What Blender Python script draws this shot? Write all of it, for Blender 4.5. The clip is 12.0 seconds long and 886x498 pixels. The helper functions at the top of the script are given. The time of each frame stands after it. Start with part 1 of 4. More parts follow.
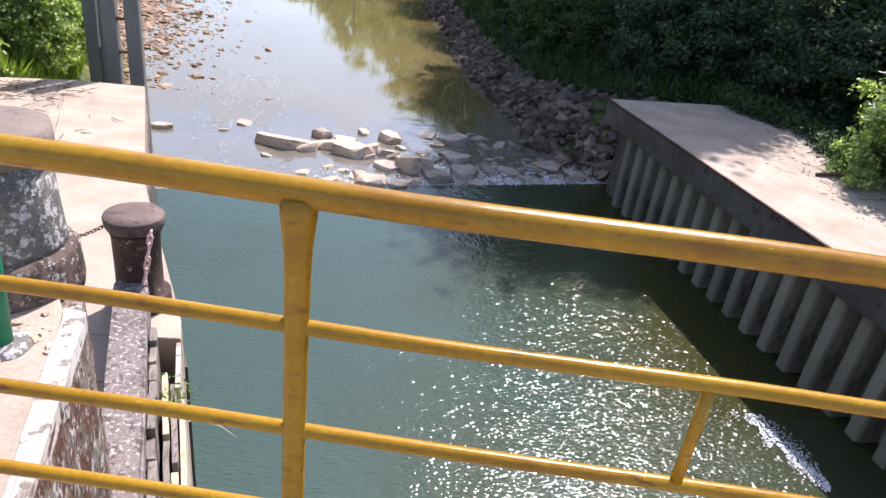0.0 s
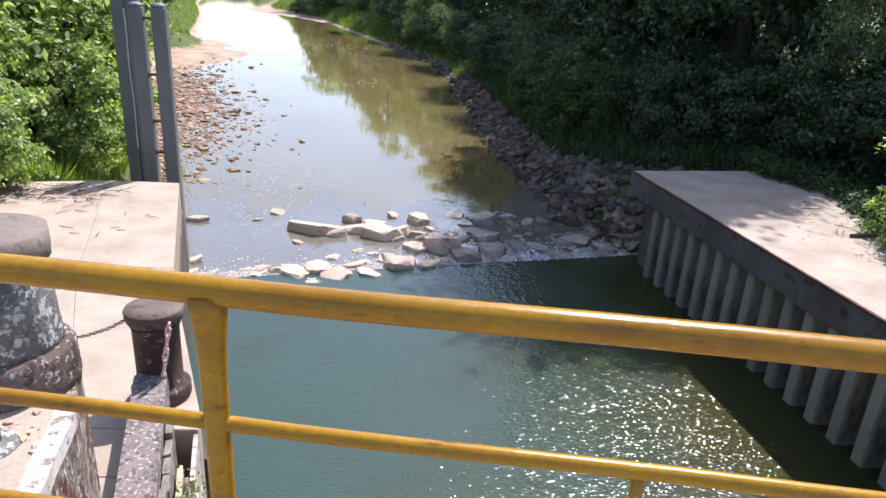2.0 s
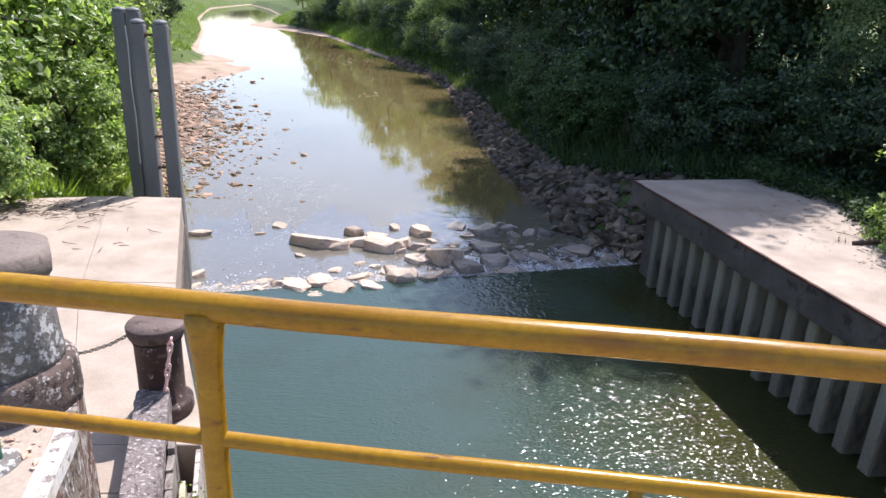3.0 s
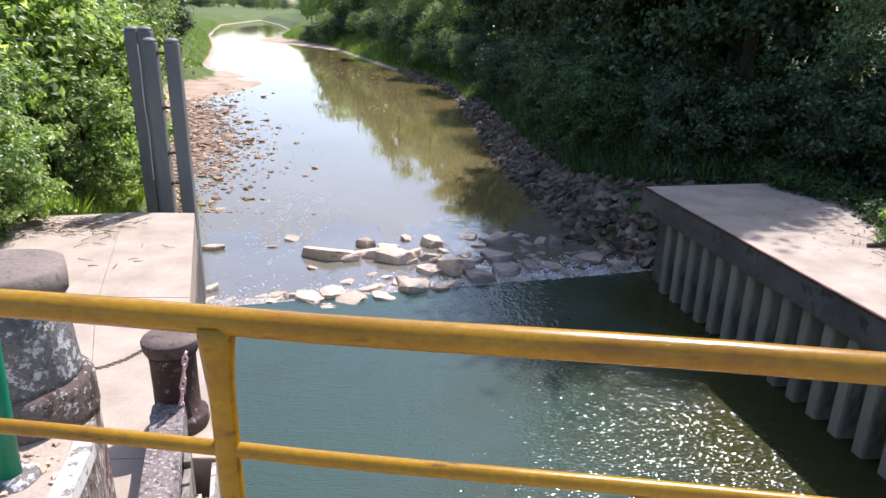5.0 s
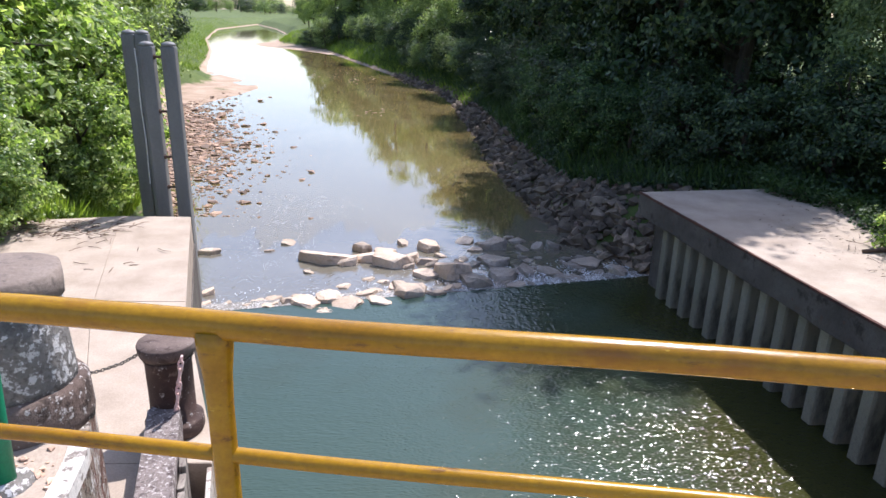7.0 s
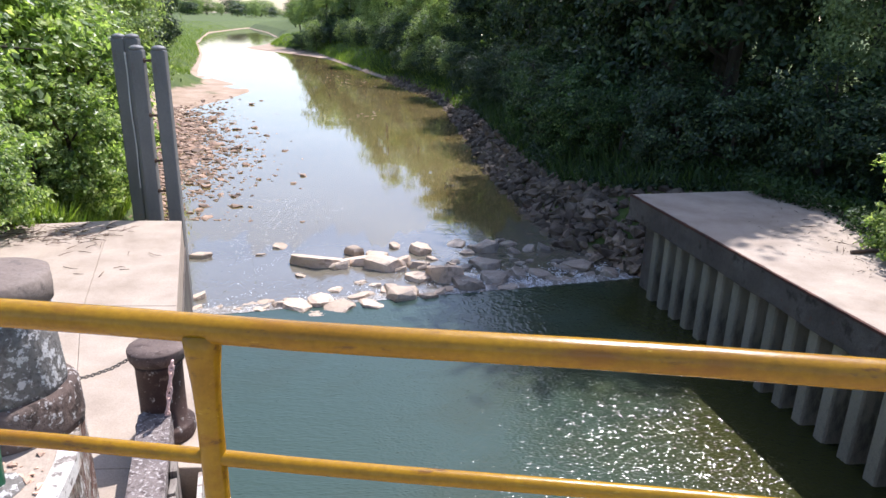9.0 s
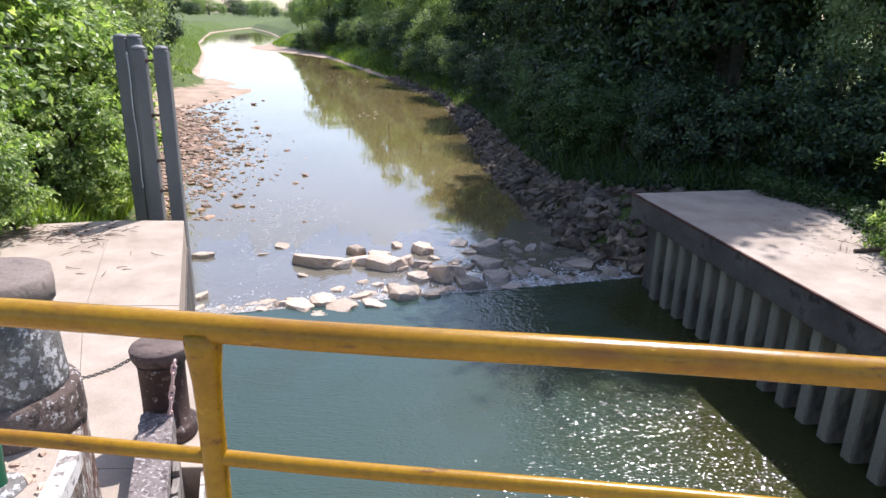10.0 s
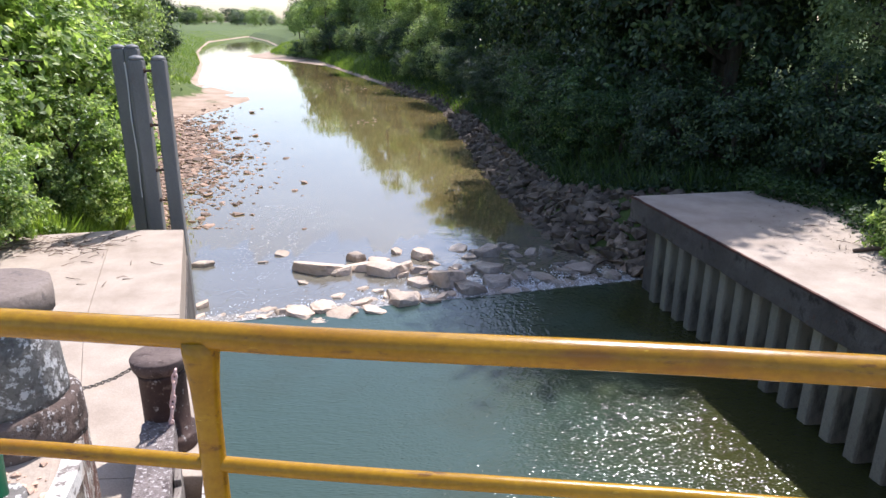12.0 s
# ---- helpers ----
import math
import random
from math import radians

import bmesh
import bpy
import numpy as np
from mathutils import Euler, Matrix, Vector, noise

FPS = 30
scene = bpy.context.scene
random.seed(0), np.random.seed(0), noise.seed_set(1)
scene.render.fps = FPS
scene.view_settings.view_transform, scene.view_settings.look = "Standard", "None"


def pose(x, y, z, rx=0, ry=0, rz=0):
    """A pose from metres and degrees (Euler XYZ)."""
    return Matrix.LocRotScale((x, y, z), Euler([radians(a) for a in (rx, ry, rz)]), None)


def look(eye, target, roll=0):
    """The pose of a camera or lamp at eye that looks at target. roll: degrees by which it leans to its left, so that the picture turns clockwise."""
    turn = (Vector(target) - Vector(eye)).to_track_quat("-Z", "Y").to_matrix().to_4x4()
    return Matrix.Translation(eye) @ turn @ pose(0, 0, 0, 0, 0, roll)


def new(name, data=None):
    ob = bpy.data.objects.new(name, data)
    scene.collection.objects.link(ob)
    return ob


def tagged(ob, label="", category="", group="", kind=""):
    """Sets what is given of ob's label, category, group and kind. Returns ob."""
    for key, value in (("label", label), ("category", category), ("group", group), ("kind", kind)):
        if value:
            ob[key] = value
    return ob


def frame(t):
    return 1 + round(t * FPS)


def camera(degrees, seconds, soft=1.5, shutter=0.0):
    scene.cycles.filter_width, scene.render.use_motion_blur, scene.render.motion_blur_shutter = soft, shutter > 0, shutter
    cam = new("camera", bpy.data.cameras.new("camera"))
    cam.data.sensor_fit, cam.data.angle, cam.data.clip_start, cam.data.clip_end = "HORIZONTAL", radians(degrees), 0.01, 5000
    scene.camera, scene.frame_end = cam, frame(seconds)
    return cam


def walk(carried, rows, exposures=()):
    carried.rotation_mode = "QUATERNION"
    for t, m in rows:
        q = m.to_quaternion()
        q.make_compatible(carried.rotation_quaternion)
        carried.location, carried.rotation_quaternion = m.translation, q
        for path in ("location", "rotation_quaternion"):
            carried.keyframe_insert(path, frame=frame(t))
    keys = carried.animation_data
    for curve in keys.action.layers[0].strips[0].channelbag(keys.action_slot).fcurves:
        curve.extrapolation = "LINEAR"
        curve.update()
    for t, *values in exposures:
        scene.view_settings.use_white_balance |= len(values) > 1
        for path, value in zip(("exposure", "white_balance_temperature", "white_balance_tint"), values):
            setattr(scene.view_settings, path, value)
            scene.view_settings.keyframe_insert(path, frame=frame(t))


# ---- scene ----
cam = camera(66.13, 12.0)
PATH = [
    (0, (-0.382, 1.042, 5.353), (-0.2256, 2.8107, 4.4325), 7.53),
    (0.2, (-0.296, 1.040, 5.377), (-0.1920, 2.8258, 4.4829), 6.71),
    (0.3, (-0.259, 1.034, 5.385), (-0.1964, 2.8307, 4.5090), 6.24),
    (0.5, (-0.198, 1.013, 5.392), (-0.1776, 2.8371, 4.5722), 5.25),
    (1, (-0.158, 1.007, 5.408), (-0.1199, 2.8615, 4.6596), 4.09),
    (1.5, (-0.154, 1.018, 5.404), (-0.1328, 2.8770, 4.6655), 3.68),
    (2, (-0.149, 1.038, 5.396), (-0.1286, 2.9027, 4.6730), 3.23),
    (2.5, (-0.141, 1.035, 5.400), (-0.1142, 2.9044, 4.6908), 3.03),
    (3, (-0.135, 1.033, 5.403), (-0.1240, 2.9095, 4.7112), 2.49),
    (5, (-0.120, 1.008, 5.415), (-0.1459, 2.8938, 4.7496), 1.07),
    (5.5, (-0.122, 1.009, 5.415), (-0.1456, 2.8973, 4.7555), 0.97),
    (6, (-0.121, 1.011, 5.414), (-0.1331, 2.8993, 4.7564), 1.08),
    (6.5, (-0.121, 1.007, 5.418), (-0.1360, 2.8969, 4.7639), 1.20),
    (7, (-0.126, 1.011, 5.414), (-0.1413, 2.9010, 4.7618), 1.34),
    (9, (-0.114, 0.998, 5.419), (-0.1071, 2.8911, 4.7753), 1.29),
    (9.5, (-0.114, 1.002, 5.415), (-0.1074, 2.8957, 4.7704), 1.20),
    (10, (-0.113, 1.004, 5.415), (-0.1128, 2.8966, 4.7699), 1.14),
    (10.5, (-0.106, 0.993, 5.420), (-0.1109, 2.8886, 4.7814), 1.00),
    (11, (-0.106, 1.000, 5.416), (-0.1108, 2.8971, 4.7825), 0.71),
    (11.5, (-0.105, 0.997, 5.416), (-0.1000, 2.8946, 4.7850), 0.61),
    (12, (-0.102, 0.992, 5.418), (-0.1024, 2.8900, 4.7879), 0.33),
]
walk(cam, [(t, look(eye, target, roll)) for t, eye, target, roll in PATH],
     [(0, 1.12, 6330, 20), (1, 1.02, 6200, 18.5), (12, 0.99, 6100, 18)])

# ---- world, sun, exposure ----
SUN_DIR = Vector((0.32, 0.61, 1.0)).normalized()
world = bpy.data.worlds.new("sky")
scene.world = world
world.use_nodes = True
wn = world.node_tree.nodes
sky = wn.new("ShaderNodeTexSky")
sky.sky_type = "NISHITA"
sky.sun_disc = False
sky.sun_elevation = math.asin(SUN_DIR.z)
sky.sun_rotation = math.atan2(SUN_DIR.x, SUN_DIR.y)
sky.dust_density = 1.4
sky.air_density = 1.0
wn["Background"].inputs["Strength"].default_value = 0.13
world.node_tree.links.new(sky.outputs["Color"], wn["Background"].inputs["Color"])
sun = new("sun", bpy.data.lights.new("sun", "SUN"))
sun.data.energy, sun.data.angle, sun.data.color = 3.9, radians(0.6), (1.0, 0.97, 0.92)
sun.matrix_world = look((20, 40, 60), Vector((20, 40, 60)) - SUN_DIR)


# ---- materials ----
def ramp(nt, socket, stops):
    r = nt.nodes.new("ShaderNodeValToRGB")
    el = r.color_ramp.elements
    el[0].position, el[0].color = stops[0][0], (*stops[0][1], 1)
    el[1].position, el[1].color = stops[-1][0], (*stops[-1][1], 1)
    for p, c in stops[1:-1]:
        e = el.new(p)
        e.color = (*c, 1)
    nt.links.new(socket, r.inputs["Fac"])
    return r.outputs["Color"]


def tex_noise(nt, scale, detail=5.0, rough=0.6, stretch=None):
    tc = nt.nodes.new("ShaderNodeTexCoord")
    n = nt.nodes.new("ShaderNodeTexNoise")
    n.inputs["Scale"].default_value, n.inputs["Detail"].default_value, n.inputs["Roughness"].default_value = scale, detail, rough
    if stretch:
        mp = nt.nodes.new("ShaderNodeMapping")
        mp.inputs["Scale"].default_value = stretch
        nt.links.new(tc.outputs["Object"], mp.inputs["Vector"])
        nt.links.new(mp.outputs["Vector"], n.inputs["Vector"])
    else:
        nt.links.new(tc.outputs["Object"], n.inputs["Vector"])
    return n.outputs["Fac"]


def mixed(nt, fac, a, b, mode="MIX"):
    m = nt.nodes.new("ShaderNodeMix")
    m.data_type, m.blend_type = "RGBA", mode
    for sock, v in ((m.inputs["Factor"], fac), (m.inputs["A"], a), (m.inputs["B"], b)):
        if isinstance(v, bpy.types.NodeSocket):
            nt.links.new(v, sock)
        elif isinstance(v, tuple):
            sock.default_value = (*v, 1)
        else:
            sock.default_value = v
    return m.outputs["Result"]


def surface(name, big, patches=None, rough=0.85, metal=0.0, bump=0.3, bump_scale=40.0, big_scale=1.5, stretch=None,
            vary=0.0, grain=0.25, grain_scale=60.0, bump_dist=0.01):
    """A weathered surface: broad tone changes, patches [(scale, low, high, colour, strength)], fine grain and relief."""
    m = bpy.data.materials.new(name)
    m.use_nodes = True
    nt = m.node_tree
    bs = nt.nodes["Principled BSDF"]
    col = ramp(nt, tex_noise(nt, big_scale, 6, 0.62, stretch), [(0.3, big[0]), (0.7, big[-1])] if len(big) == 2 else
               [(0.28, big[0]), (0.5, big[1]), (0.72, big[2])])
    g = ramp(nt, tex_noise(nt, grain_scale, 4, 0.7), [(0.25, (1 - grain,) * 3), (0.75, (1 + grain * 0.4,) * 3)])
    col = mixed(nt, 1.0, col, g, "MULTIPLY")
    for sc, lo, hi, c, s in patches or ():
        f = ramp(nt, tex_noise(nt, sc, 7, 0.68, stretch), [(lo, (0, 0, 0)), (hi, (s, s, s))])
        col = mixed(nt, f, col, c)
    if vary:
        info = nt.nodes.new("ShaderNodeObjectInfo")
        v = ramp(nt, info.outputs["Random"], [(0.0, (1 - vary,) * 3), (1.0, (1 + vary,) * 3)])
        col = mixed(nt, 1.0, col, v, "MULTIPLY")
        geo = nt.nodes.new("ShaderNodeNewGeometry")
        v = ramp(nt, geo.outputs["Random Per Island"], [(0.0, (1 - vary, 1 - vary, 1 - vary)), (1.0, (1 + vary, 1 + vary * 0.8, 1 + vary * 0.6))])
        col = mixed(nt, 1.0, col, v, "MULTIPLY")
    nt.links.new(col, bs.inputs["Base Color"])
    bs.inputs["Roughness"].default_value, bs.inputs["Metallic"].default_value = rough, metal
    bs.inputs["Specular IOR Level"].default_value = 0.35
    b = nt.nodes.new("ShaderNodeBump")
    b.inputs["Strength"].default_value, b.inputs["Distance"].default_value = bump, bump_dist
    nt.links.new(tex_noise(nt, bump_scale, 6, 0.65, stretch), b.inputs["Height"])
    nt.links.new(b.outputs["Normal"], bs.inputs["Normal"])
    return m


def leafy(name, dark, light, glow, rough=0.5, through_share=0.4):
    m = bpy.data.materials.new(name)
    m.use_nodes = True
    nt = m.node_tree
    bs, out = nt.nodes["Principled BSDF"], nt.nodes["Material Output"]
    geo = nt.nodes.new("ShaderNodeNewGeometry")
    col = ramp(nt, geo.outputs["Random Per Island"], [(0.0, dark), (0.7, light), (1.0, glow)])
    patch = ramp(nt, tex_noise(nt, 0.8, 3, 0.5), [(0.35, (0.75, 0.8, 0.75)), (0.65, (1.15, 1.1, 1.0))])
    col = mixed(nt, 1.0, col, patch, "MULTIPLY")
    nt.links.new(col, bs.inputs["Base Color"])
    bs.inputs["Roughness"].default_value = rough
    bs.inputs["Specular IOR Level"].default_value = 0.45
    tr = nt.nodes.new("ShaderNodeBsdfTranslucent")
    nt.links.new(mixed(nt, 1.0, col, (1.25, 1.4, 0.6), "MULTIPLY"), tr.inputs["Color"])
    mx = nt.nodes.new("ShaderNodeMixShader")
    mx.inputs["Fac"].default_value = through_share
    nt.links.new(bs.outputs["BSDF"], mx.inputs[1])
    nt.links.new(tr.outputs["BSDF"], mx.inputs[2])
    nt.links.new(mx.outputs["Shader"], out.inputs["Surface"])
    return m


def water_material(name, murk_a, murk_b, ripples, rough=0.03, ior=1.33, turn_x=None):
    """Murky river water: a dull body colour under a clear, rippled, mirror-like surface. ripples: (scale, strength, stretch)."""
    m = bpy.data.materials.new(name)
    m.use_nodes = True
    nt = m.node_tree
    bs = nt.nodes["Principled BSDF"]
    cloud = tex_noise(nt, 0.25, 4, 0.55)
    if turn_x:                       # the body colour changes across the basin
        tc, xyz = nt.nodes.new("ShaderNodeTexCoord"), nt.nodes.new("ShaderNodeSeparateXYZ")
        nt.links.new(tc.outputs["Object"], xyz.inputs["Vector"])
        across = nt.nodes.new("ShaderNodeMapRange")
        across.inputs["From Min"].default_value, across.inputs["From Max"].default_value = turn_x
        across.inputs["To Min"].default_value, across.inputs["To Max"].default_value = -0.2, 0.25
        nt.links.new(xyz.outputs["X"], across.inputs["Value"])
        add = nt.nodes.new("ShaderNodeMath")
        nt.links.new(cloud, add.inputs[0])
        nt.links.new(across.outputs["Result"], add.inputs[1])
        cloud = add.outputs[0]
    col = ramp(nt, cloud, [(0.3, murk_a), (0.7, murk_b)])
    nt.links.new(col, bs.inputs["Base Color"])
    bs.inputs["Roughness"].default_value = rough
    bs.inputs["IOR"].default_value = ior
    normal = None
    for sc, st, stretch in ripples:
        b = nt.nodes.new("ShaderNodeBump")
        b.inputs["Strength"].default_value, b.inputs["Distance"].default_value = 1.0, st
        nt.links.new(tex_noise(nt, sc, 2, 0.5, stretch), b.inputs["Height"])
        if normal:
            nt.links.new(normal, b.inputs["Normal"])
        normal = b.outputs["Normal"]
    nt.links.new(normal, bs.inputs["Normal"])
    return m


CONCRETE = surface("sunlit_concrete", [(0.315, 0.25, 0.19), (0.40, 0.325, 0.255), (0.47, 0.39, 0.31)],
                   [(2.2, 0.58, 0.72, (0.36, 0.28, 0.20), 0.5), (0.9, 0.55, 0.75, (0.50, 0.40, 0.30), 0.5), (34.0, 0.66, 0.74, (0.22, 0.16, 0.11), 0.5)], bump=0.35, bump_scale=30)
OLD_CONCRETE = surface("old_concrete", [(0.10, 0.095, 0.085), (0.20, 0.185, 0.165), (0.30, 0.28, 0.25)],
                       [(5.0, 0.52, 0.62, (0.075, 0.07, 0.065), 0.7), (26.0, 0.53, 0.57, (0.60, 0.58, 0.55), 0.9), (45.0, 0.54, 0.60, (0.10, 0.085, 0.075), 0.7)], bump=0.7, bump_scale=22, bump_dist=0.02)
WHITEWASH = surface("flaking_whitewash", [(0.36, 0.31, 0.26), (0.56, 0.51, 0.45), (0.70, 0.67, 0.62)],
                    [(14.0, 0.54, 0.60, (0.14, 0.11, 0.09), 0.85), (5.0, 0.53, 0.64, (0.44, 0.34, 0.26), 0.8)], bump=0.6, bump_scale=24, bump_dist=0.012)
MOSSY = surface("mossy_wall", [(0.13, 0.105, 0.08), (0.26, 0.215, 0.17), (0.44, 0.39, 0.33)],
                [(7.0, 0.43, 0.54, (0.11, 0.036, 0.018), 0.9), (24.0, 0.55, 0.60, (0.62, 0.60, 0.56), 0.85), (30.0, 0.55, 0.60, (0.05, 0.03, 0.02), 0.85), (3.0, 0.6, 0.70, (0.09, 0.11, 0.03), 0.6)],
                bump=1.0, bump_scale=20, bump_dist=0.03, stretch=(1, 1, 0.7))
BOLLARD_IRON = surface("rusted_bollard_iron", [(0.03, 0.018, 0.015), (0.07, 0.04, 0.032), (0.13, 0.085, 0.065)],
                       [(9.0, 0.56, 0.66, (0.20, 0.15, 0.12), 0.7), (20.0, 0.60, 0.66, (0.5, 0.48, 0.45), 0.6)], rough=0.75, bump=0.5, bump_scale=26, bump_dist=0.012)
BOLLARD_TOP = surface("weathered_bollard_top", [(0.13, 0.095, 0.075), (0.21, 0.165, 0.135), (0.30, 0.25, 0.21)],
                      [(12.0, 0.54, 0.62, (0.10, 0.08, 0.07), 0.7)], bump=0.6, bump_scale=25, bump_dist=0.012)
BOLLARD_CAP = surface("dark_rusted_cap", [(0.09, 0.062, 0.052), (0.17, 0.125, 0.105), (0.28, 0.22, 0.19)],
                      [(9.0, 0.54, 0.62, (0.05, 0.03, 0.025), 0.7), (28.0, 0.60, 0.66, (0.34, 0.29, 0.26), 0.6)], bump=0.7, bump_scale=25, bump_dist=0.012)
BASE_STONE = surface("dirty_base_stone", [(0.06, 0.042, 0.035), (0.13, 0.09, 0.072), (0.23, 0.175, 0.145)], [(8.0, 0.52, 0.6, (0.03, 0.02, 0.015), 0.8), (30.0, 0.56, 0.61, (0.5, 0.47, 0.44), 0.8)], bump=0.8, bump_scale=22, bump_dist=0.02)
YELLOW = surface("yellow_rail_paint", [(0.25, 0.115, 0.004), (0.34, 0.175, 0.006), (0.42, 0.235, 0.010)],
                 [(7.0, 0.54, 0.66, (0.22, 0.085, 0.012), 0.8), (26.0, 0.60, 0.66, (0.12, 0.05, 0.015), 0.75), (60.0, 0.64, 0.70, (0.58, 0.36, 0.05), 0.6)],
                 rough=0.27, bump=0.35, bump_scale=55, big_scale=5, bump_dist=0.003, stretch=(0.35, 1.3, 1.3))
GREEN_PAINT = surface("green_pole_paint", [(0.005, 0.17, 0.08), (0.01, 0.25, 0.12)], [(20.0, 0.62, 0.7, (0.05, 0.06, 0.04), 0.6)], rough=0.45, bump=0.2)
PILE_FACE = surface("sheet_pile_face", [(0.17, 0.155, 0.12), (0.29, 0.27, 0.21), (0.40, 0.375, 0.30)],
                    [(3.0, 0.52, 0.66, (0.05, 0.05, 0.04), 0.75), (1.2, 0.52, 0.7, (0.12, 0.125, 0.075), 0.6)], bump=0.4, bump_scale=16, stretch=(1, 1, 0.3), vary=0.12)
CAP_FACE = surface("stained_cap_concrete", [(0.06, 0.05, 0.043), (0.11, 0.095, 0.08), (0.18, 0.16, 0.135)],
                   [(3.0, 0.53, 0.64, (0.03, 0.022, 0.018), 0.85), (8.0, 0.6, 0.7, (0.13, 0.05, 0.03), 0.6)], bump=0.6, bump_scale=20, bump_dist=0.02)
STEEL = surface("painted_grey_post_steel", [(0.125, 0.126, 0.122), (0.19, 0.19, 0.182), (0.26, 0.255, 0.24)],
                [(2.5, 0.58, 0.72, (0.11, 0.065, 0.045), 0.7)], rough=0.6, bump=0.2, bump_scale=30, stretch=(1, 1, 0.2))
RUST = surface("rusty_steel", [(0.05, 0.03, 0.022), (0.13, 0.075, 0.05)], rough=0.8, bump=0.5, bump_scale=60)
CHAIN = surface("grey_chain_steel", [(0.10, 0.09, 0.08), (0.22, 0.20, 0.18)], rough=0.55, metal=0.5, bump=0.2)
PINK_CHAIN = surface("faded_red_chain", [(0.80, 0.42, 0.36), (0.93, 0.76, 0.70)], rough=0.5, bump=0.2)
CABLE = surface("pale_cable_sheath", [(0.42, 0.42, 0.40), (0.60, 0.60, 0.58)], rough=0.5, bump=0.1)
TIMBER = surface("weathered_timber", [(0.16, 0.13, 0.11), (0.27, 0.235, 0.20), (0.38, 0.34, 0.29)],
                 [(8.0, 0.55, 0.62, (0.07, 0.045, 0.035), 0.8)], bump=0.8, bump_scale=14, stretch=(5, 1.2, 0.5), bump_dist=0.02)
BEAM = surface("lichen_beam_concrete", [(0.12, 0.095, 0.085), (0.20, 0.165, 0.15), (0.28, 0.235, 0.215)],
               [(13.0, 0.52, 0.58, (0.07, 0.05, 0.045), 0.8), (30.0, 0.55, 0.60, (0.50, 0.46, 0.43), 0.8)], bump=0.9, bump_scale=24, bump_dist=0.02)
PALE_PLANK = surface("pale_plank", [(0.42, 0.36, 0.24), (0.60, 0.53, 0.38)], [(9.0, 0.56, 0.64, (0.16, 0.12, 0.08), 0.7)], bump=0.5, bump_scale=18, stretch=(4, 4, 0.6))
ROCK = surface("river_rock", [(0.38, 0.285, 0.21), (0.57, 0.46, 0.36), (0.72, 0.61, 0.50)],
               [(3.0, 0.53, 0.66, (0.20, 0.14, 0.10), 0.75), (12.0, 0.62, 0.7, (0.55, 0.51, 0.46), 0.5)], bump=0.7, bump_scale=9, vary=0.22, bump_dist=0.04)
# river rock again, wet and darkened for the tree shade over the rapids
SHADED_WET_ROCK = surface("shaded_wet_rock", [(0.15, 0.125, 0.10), (0.32, 0.275, 0.23), (0.50, 0.44, 0.37)],
                   [(3.0, 0.56, 0.68, (0.07, 0.06, 0.05), 0.7)], rough=0.38, bump=0.7, bump_scale=9, vary=0.3, bump_dist=0.04)
RIPRAP = surface("grey_riprap", [(0.065, 0.050, 0.037), (0.15, 0.12, 0.09), (0.30, 0.25, 0.195)],
                 [(2.0, 0.58, 0.70, (0.38, 0.25, 0.205), 0.6)], bump=0.7, bump_scale=9, vary=0.4, bump_dist=0.04)
GRAVEL = surface("river_gravel", [(0.30, 0.19, 0.13), (0.56, 0.42, 0.33)], bump=0.6, bump_scale=12, vary=0.5)
RED_MOSS = surface("dark_red_moss", [(0.06, 0.022, 0.016), (0.14, 0.055, 0.035)], [(14.0, 0.52, 0.6, (0.03, 0.025, 0.02), 0.8)], bump=0.8, bump_scale=40)
# grass and weeds under the trees: the shade is mixed into this darker green
SHADE_WEED = leafy("shaded_weed_leaf", (0.028, 0.058, 0.016), (0.05, 0.098, 0.026), (0.10, 0.16, 0.04), 0.6, 0.3)
TWIG = surface("dry_twigs", [(0.10, 0.065, 0.045), (0.20, 0.14, 0.10)], bump=0.3, vary=0.3)
BARK = surface("tree_bark", [(0.05, 0.04, 0.03), (0.12, 0.10, 0.08)], bump=0.8, bump_scale=10, stretch=(3, 3, 0.5), bump_dist=0.03)
# thicket leaf with the sunlight and leaf highlights lifted into its colours
LEAF_SUN = leafy("sunlit_leaf", (0.09, 0.155, 0.05), (0.33, 0.42, 0.17), (0.64, 0.68, 0.40), 0.36, 0.55)
# woods leaf darkened for shade; its last colour makes scattered sun flecks
LEAF_TREE_SHADE = leafy("shaded_tree_leaf", (0.017, 0.040, 0.018), (0.038, 0.076, 0.030), (0.16, 0.22, 0.09), 0.45, 0.25)
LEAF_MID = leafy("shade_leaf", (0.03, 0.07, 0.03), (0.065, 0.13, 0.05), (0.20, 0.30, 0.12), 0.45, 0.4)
# pale leaf: distance haze and sunlit sprays are put into the colour
LEAF_PALE_HAZE = leafy("pale_haze_leaf", (0.11, 0.16, 0.07), (0.25, 0.32, 0.15), (0.44, 0.50, 0.28), 0.45, 0.5)
GRASS = leafy("grass_blades", (0.10, 0.16, 0.03), (0.19, 0.27, 0.05), (0.30, 0.36, 0.10), 0.6, 0.5)
WATER_POOL = water_material("pool_water", (0.044, 0.073, 0.060), (0.036, 0.038, 0.012),
                            [(1.3, 0.010, (1, 1, 1)), (62.0, 0.0003, (0.7, 1.3, 1))], 0.075, 1.33, (-0.5, 4.5))
WATER_RIVER = water_material("river_water", (0.135, 0.10, 0.036), (0.175, 0.14, 0.065),
                             [(0.8, 0.0022, (1, 1.4, 1)), (5.0, 0.0004, (1, 1.6, 1))], 0.025, 2.1)
